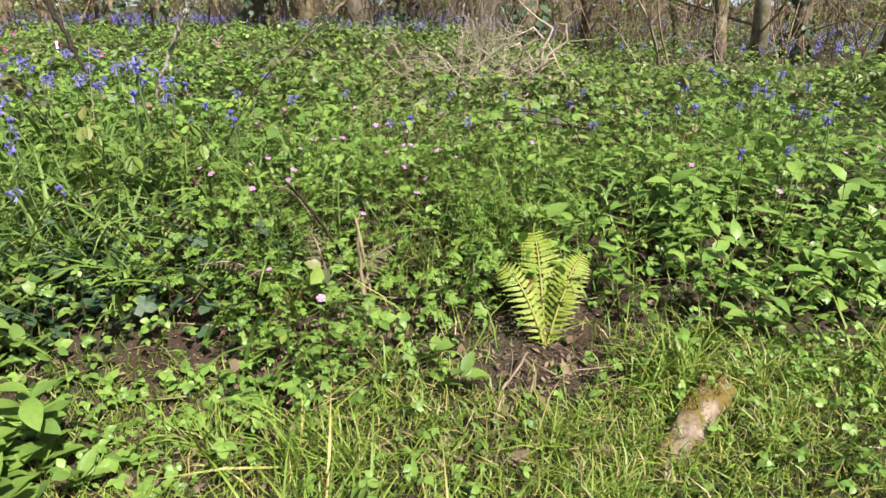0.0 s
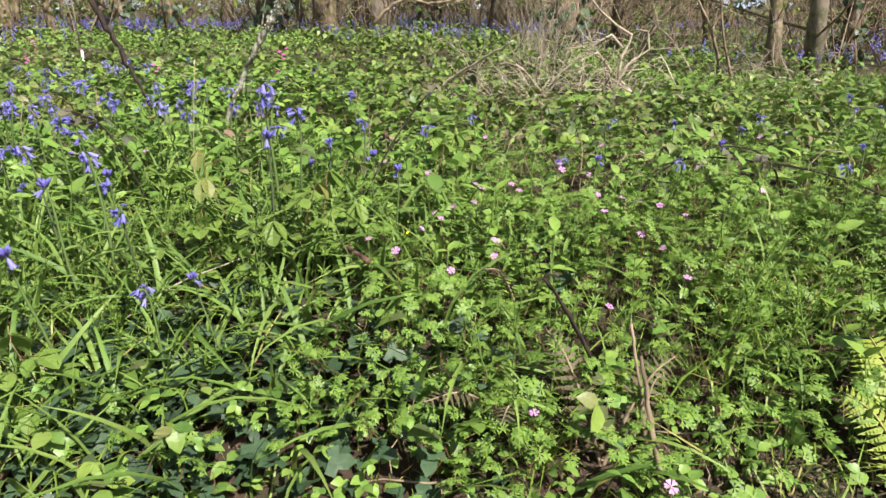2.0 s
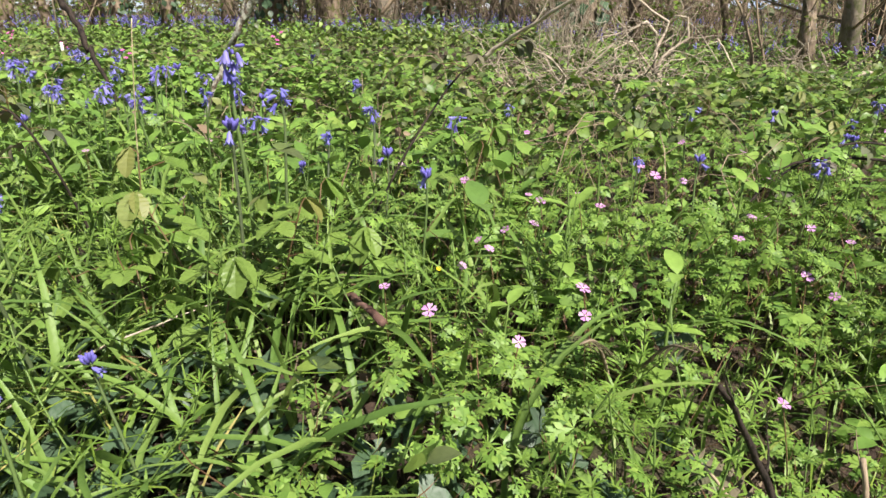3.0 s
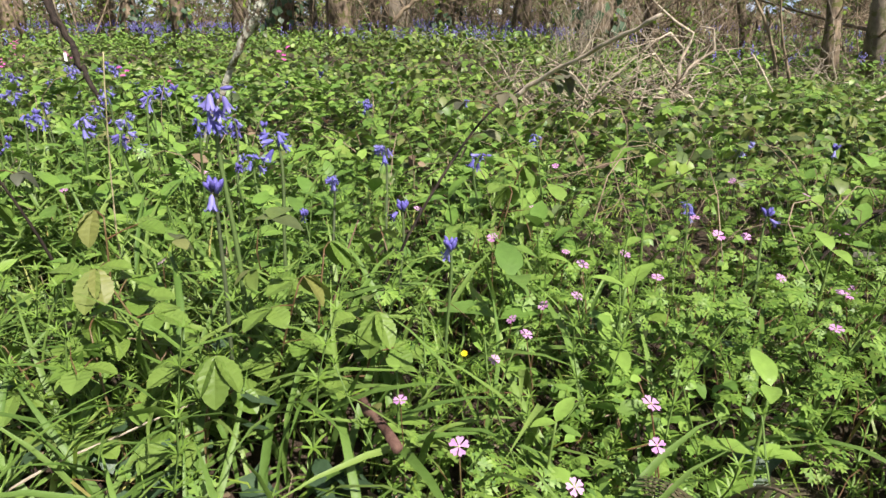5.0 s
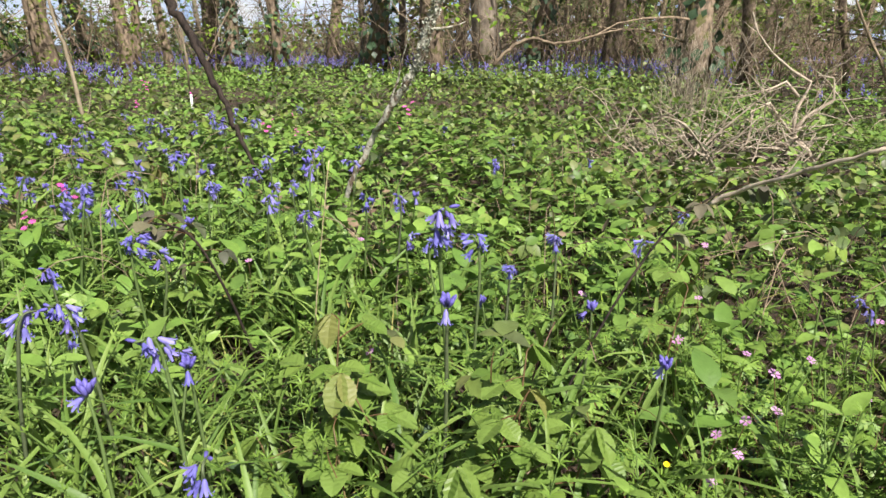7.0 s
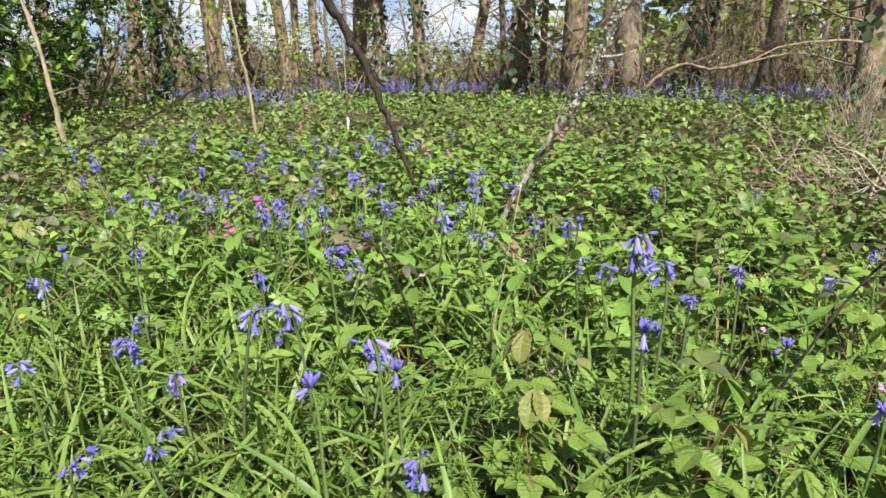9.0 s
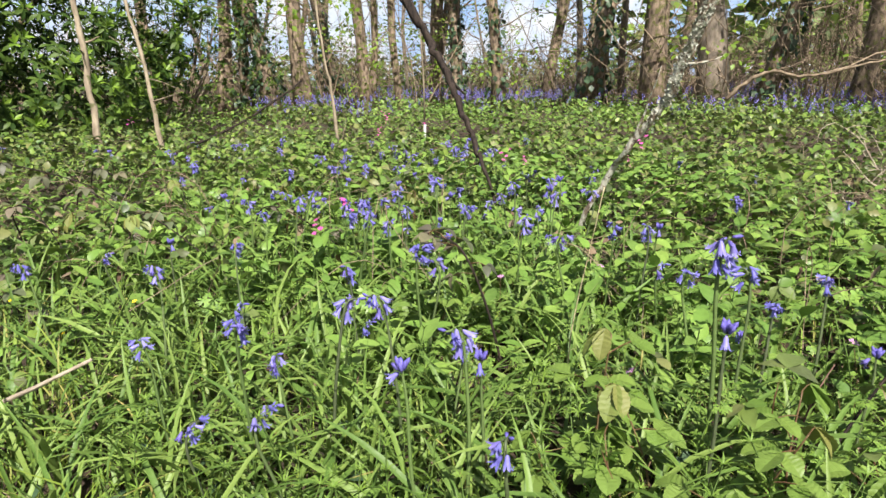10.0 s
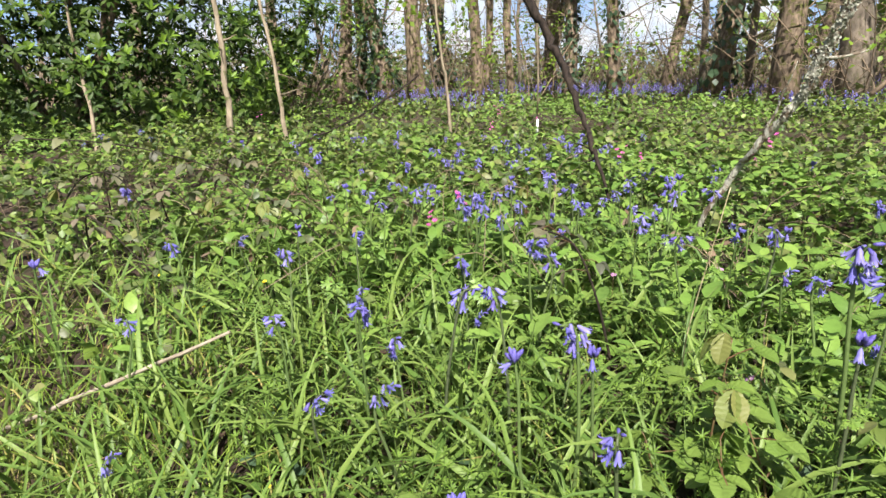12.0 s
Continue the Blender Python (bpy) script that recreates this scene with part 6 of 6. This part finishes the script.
def ribbed_leaf(L, W, n=13):
    """A toothed leaf with its side veins sunk into it."""
    V, F, cols = [], [], 5
    for i in range(n + 1):
        t = i / n
        w = W * 0.5 * ((t + 0.02) ** 0.6 * (1 - t) ** 0.75 / 0.39) + 0.0003
        for c in range(cols):
            u = (c - 2) / 2
            y = L * (t + 0.14 * abs(u) * (1 - t) * min(1, 4 * t + 0.15))
            saw = 1 + (0.07 if i % 2 else -0.03) * (abs(u) == 1)
            z = 0.20 * w * abs(u) - 0.22 * L * t * t + 0.013 * L * (1 if i % 2 else -1) * (abs(u) > 0.1) * (1 - t)
            V.append((w * u * saw, y, z))
    for i in range(n):
        for c in range(cols - 1):
            a = i * cols + c
            F += [(a, a + 1, a + 1 + cols), (a, a + 1 + cols, a + cols)]
    return Shape().add(V, F)


BRAMBLES = [bramble_shoot(400, 0.345, 7, True, 0.02), bramble_shoot(401, 0.30, 6, True, 0.08), bramble_shoot(402, 0.26, 5, False, 0.06), bramble_shoot(403, 0.32, 6, False, 0.1), bramble_shoot(404, 0.22, 5, False, 0.04)]
for ob in BRAMBLES:
    tagged(ob, "young bramble shoot with ribbed three-part leaves", "bramble", "bramble shoots")
rnd = random.Random(23)
spots = [(-1.28, 2.29, 0, 1.0, 20), (-1.16, 2.24, 1, 0.95, 200), (-1.02, 2.23, 1, 0.95, -20), (-0.95, 2.32, 2, 1.0, 90), (-1.20, 2.14, 2, 0.9, 140), (-1.08, 2.10, 4, 1.0, 30), (-0.88, 2.22, 4, 1.0, 0), (-1.35, 2.2, 4, 0.9, 260), (-0.66, 2.60, 3, 0.95, 60), (-1.85, 2.75, 3, 0.8, 10), (-1.95, 2.68, 4, 0.95, 70), (-1.45, 1.75, 4, 1.0, 210)]
for k in range(34):
    x, y = rnd.uniform(-4.6, -2.3), rnd.uniform(2.3, 3.9)
    if k > 20:
        x, y = rnd.uniform(-1.0, 1.2), rnd.uniform(2.9, 4.3)
    spots.append((x, y, rnd.randrange(5), rnd.uniform(0.75, 1.1), rnd.uniform(0, 360)))
used = set()
for x, y, k, s, r in spots:
    m = at(x, y, r, s)
    if k in used:
        copy_thing(BRAMBLES[k], m)
    else:
        used.add(k)
        BRAMBLES[k].matrix_basis = m


def rosette(name, seed, n, L, W, rise, label, category, material=DOCK):
    """A plant of broad leaves that spring from one point."""
    rnd = random.Random(seed)
    plant = new(name)
    for k in range(n):
        lf = leaf_shape(L * rnd.uniform(0.7, 1.1), W * rnd.uniform(0.85, 1.1), 0.22, rnd.uniform(0.15, 0.55), 9, 0.58, 0.0, 0.006)
        ob = part("leaf", lf.mesh("leaf", [material]), plant)
        ob.matrix_basis = pose(rnd.gauss(0, 0.01), rnd.gauss(0, 0.01), rise * rnd.uniform(0.05, 0.5), rnd.uniform(14, 68), rnd.uniform(-14, 14), 360 * k / n + rnd.uniform(-20, 20))
    return tagged(plant, label, category)


def leafy_stem(seed, height, pairs, L, W, label):
    rnd = random.Random(seed)
    plant = new("campion_plant")
    line = spline([(0, 0, -0.01), (0.01, 0.005, height * 0.5), (0.02, 0, height)], 4)
    part("stem", tube_shape(line, [0.004 - 0.002 * i / (len(line) - 1) for i in range(len(line))], 6).mesh("stem", [STEM]), plant)
    for k in range(pairs):
        t = 0.2 + 0.8 * k / (pairs - 1)
        p = line[int(t * (len(line) - 1))]
        for h in (0, 180):
            ob = part("leaf", leaf_shape(L, W, 0.25, rnd.uniform(0.15, 0.5), 8, 0.45, 0.0, 0.008).mesh("leaf", [BROAD]), plant)
            ob.matrix_basis = Matrix.Translation(p) @ pose(0, 0, 0, rnd.uniform(5, 35) + 10 * (k == pairs - 1), 0, h + 90 * (k % 2) + rnd.uniform(-15, 15)) @ Matrix.Scale((1.1 - 0.45 * t) * rnd.uniform(0.85, 1.1), 4)
    return tagged(plant, label, "campion", "leafy campion plants")


LEAFY = [leafy_stem(500 + i, 0.24 + 0.03 * i, 4, 0.085, 0.04, "upright leafy campion plant with paired downy leaves") for i in range(4)]
spots = [(0.51, 2.1, 0), (0.7, 1.85, 1), (0.85, 1.95, 2), (1.0, 1.8, 3), (1.14, 2.0, 0), (0.62, 2.0, 3), (1.25, 1.8, 1), (-0.13, 2.38, 3), (-0.5, 2.25, 1), (-0.62, 2.05, 0), (-0.8, 2.1, 2), (-0.35, 2.05, 0), (-2.2, 2.9, 2), (-2.45, 2.75, 3), (-2.0, 3.0, 1), (-2.6, 3.1, 0), (-1.6, 3.2, 2), (-1.4, 3.3, 3), (-2.9, 3.3, 3), (-3.2, 2.7, 2), (-0.3, 2.75, 2), (-0.55, 3.0, 3), (0.75, 2.15, 2), (0.95, 2.1, 1)]
used = set()
for x, y, k in spots:
    m = at(x, y, rnd.uniform(0, 360), rnd.uniform(0.8, 1.1))
    if k in used:
        copy_thing(LEAFY[k], m)
    else:
        used.add(k)
        LEAFY[k].matrix_basis = m
DOCKS = [rosette("foxglove_plant", 520 + i, n, L, W, rise, lab, "foxglove") for i, (n, L, W, rise, lab) in enumerate(((30, 0.115, 0.05, 0.58, "leafy foxglove rosette with broad pale green leaves"), (18, 0.12, 0.055, 0.42, "foxglove rosette of large soft green leaves"), (7, 0.10, 0.05, 0.30, "low broad-leaved rosette of fresh green leaves")))]
for ob, (x, y, r) in zip(DOCKS, ((-0.89, 1.16, 10), (-0.90, 0.98, 80), (-1.10, 1.46, 200))):
    ob.matrix_basis = at(x, y, r, 0.82)
for k, x, y in ((2, -0.60, 1.62), (2, -0.02, 1.40), (2, -2.05, 1.62), (1, -2.6, 2.45), (2, -2.35, 2.5), (2, 1.05, 1.62), (2, 0.05, 1.30), (2, -0.5, 1.75), (1, 0.5, 3.1), (0, -1.16, 1.40), (0, -1.22, 1.20), (1, -0.96, 1.00), (0, -0.96, 1.08), (2, -0.61, 0.95), (2, -0.78, 1.12)):
    copy_thing(DOCKS[k], at(x, y, rnd.uniform(0, 360), rnd.uniform(0.7, 1.0)))
copy_thing(DOCKS[1], at(-0.86, 0.90, 40, 0.64))
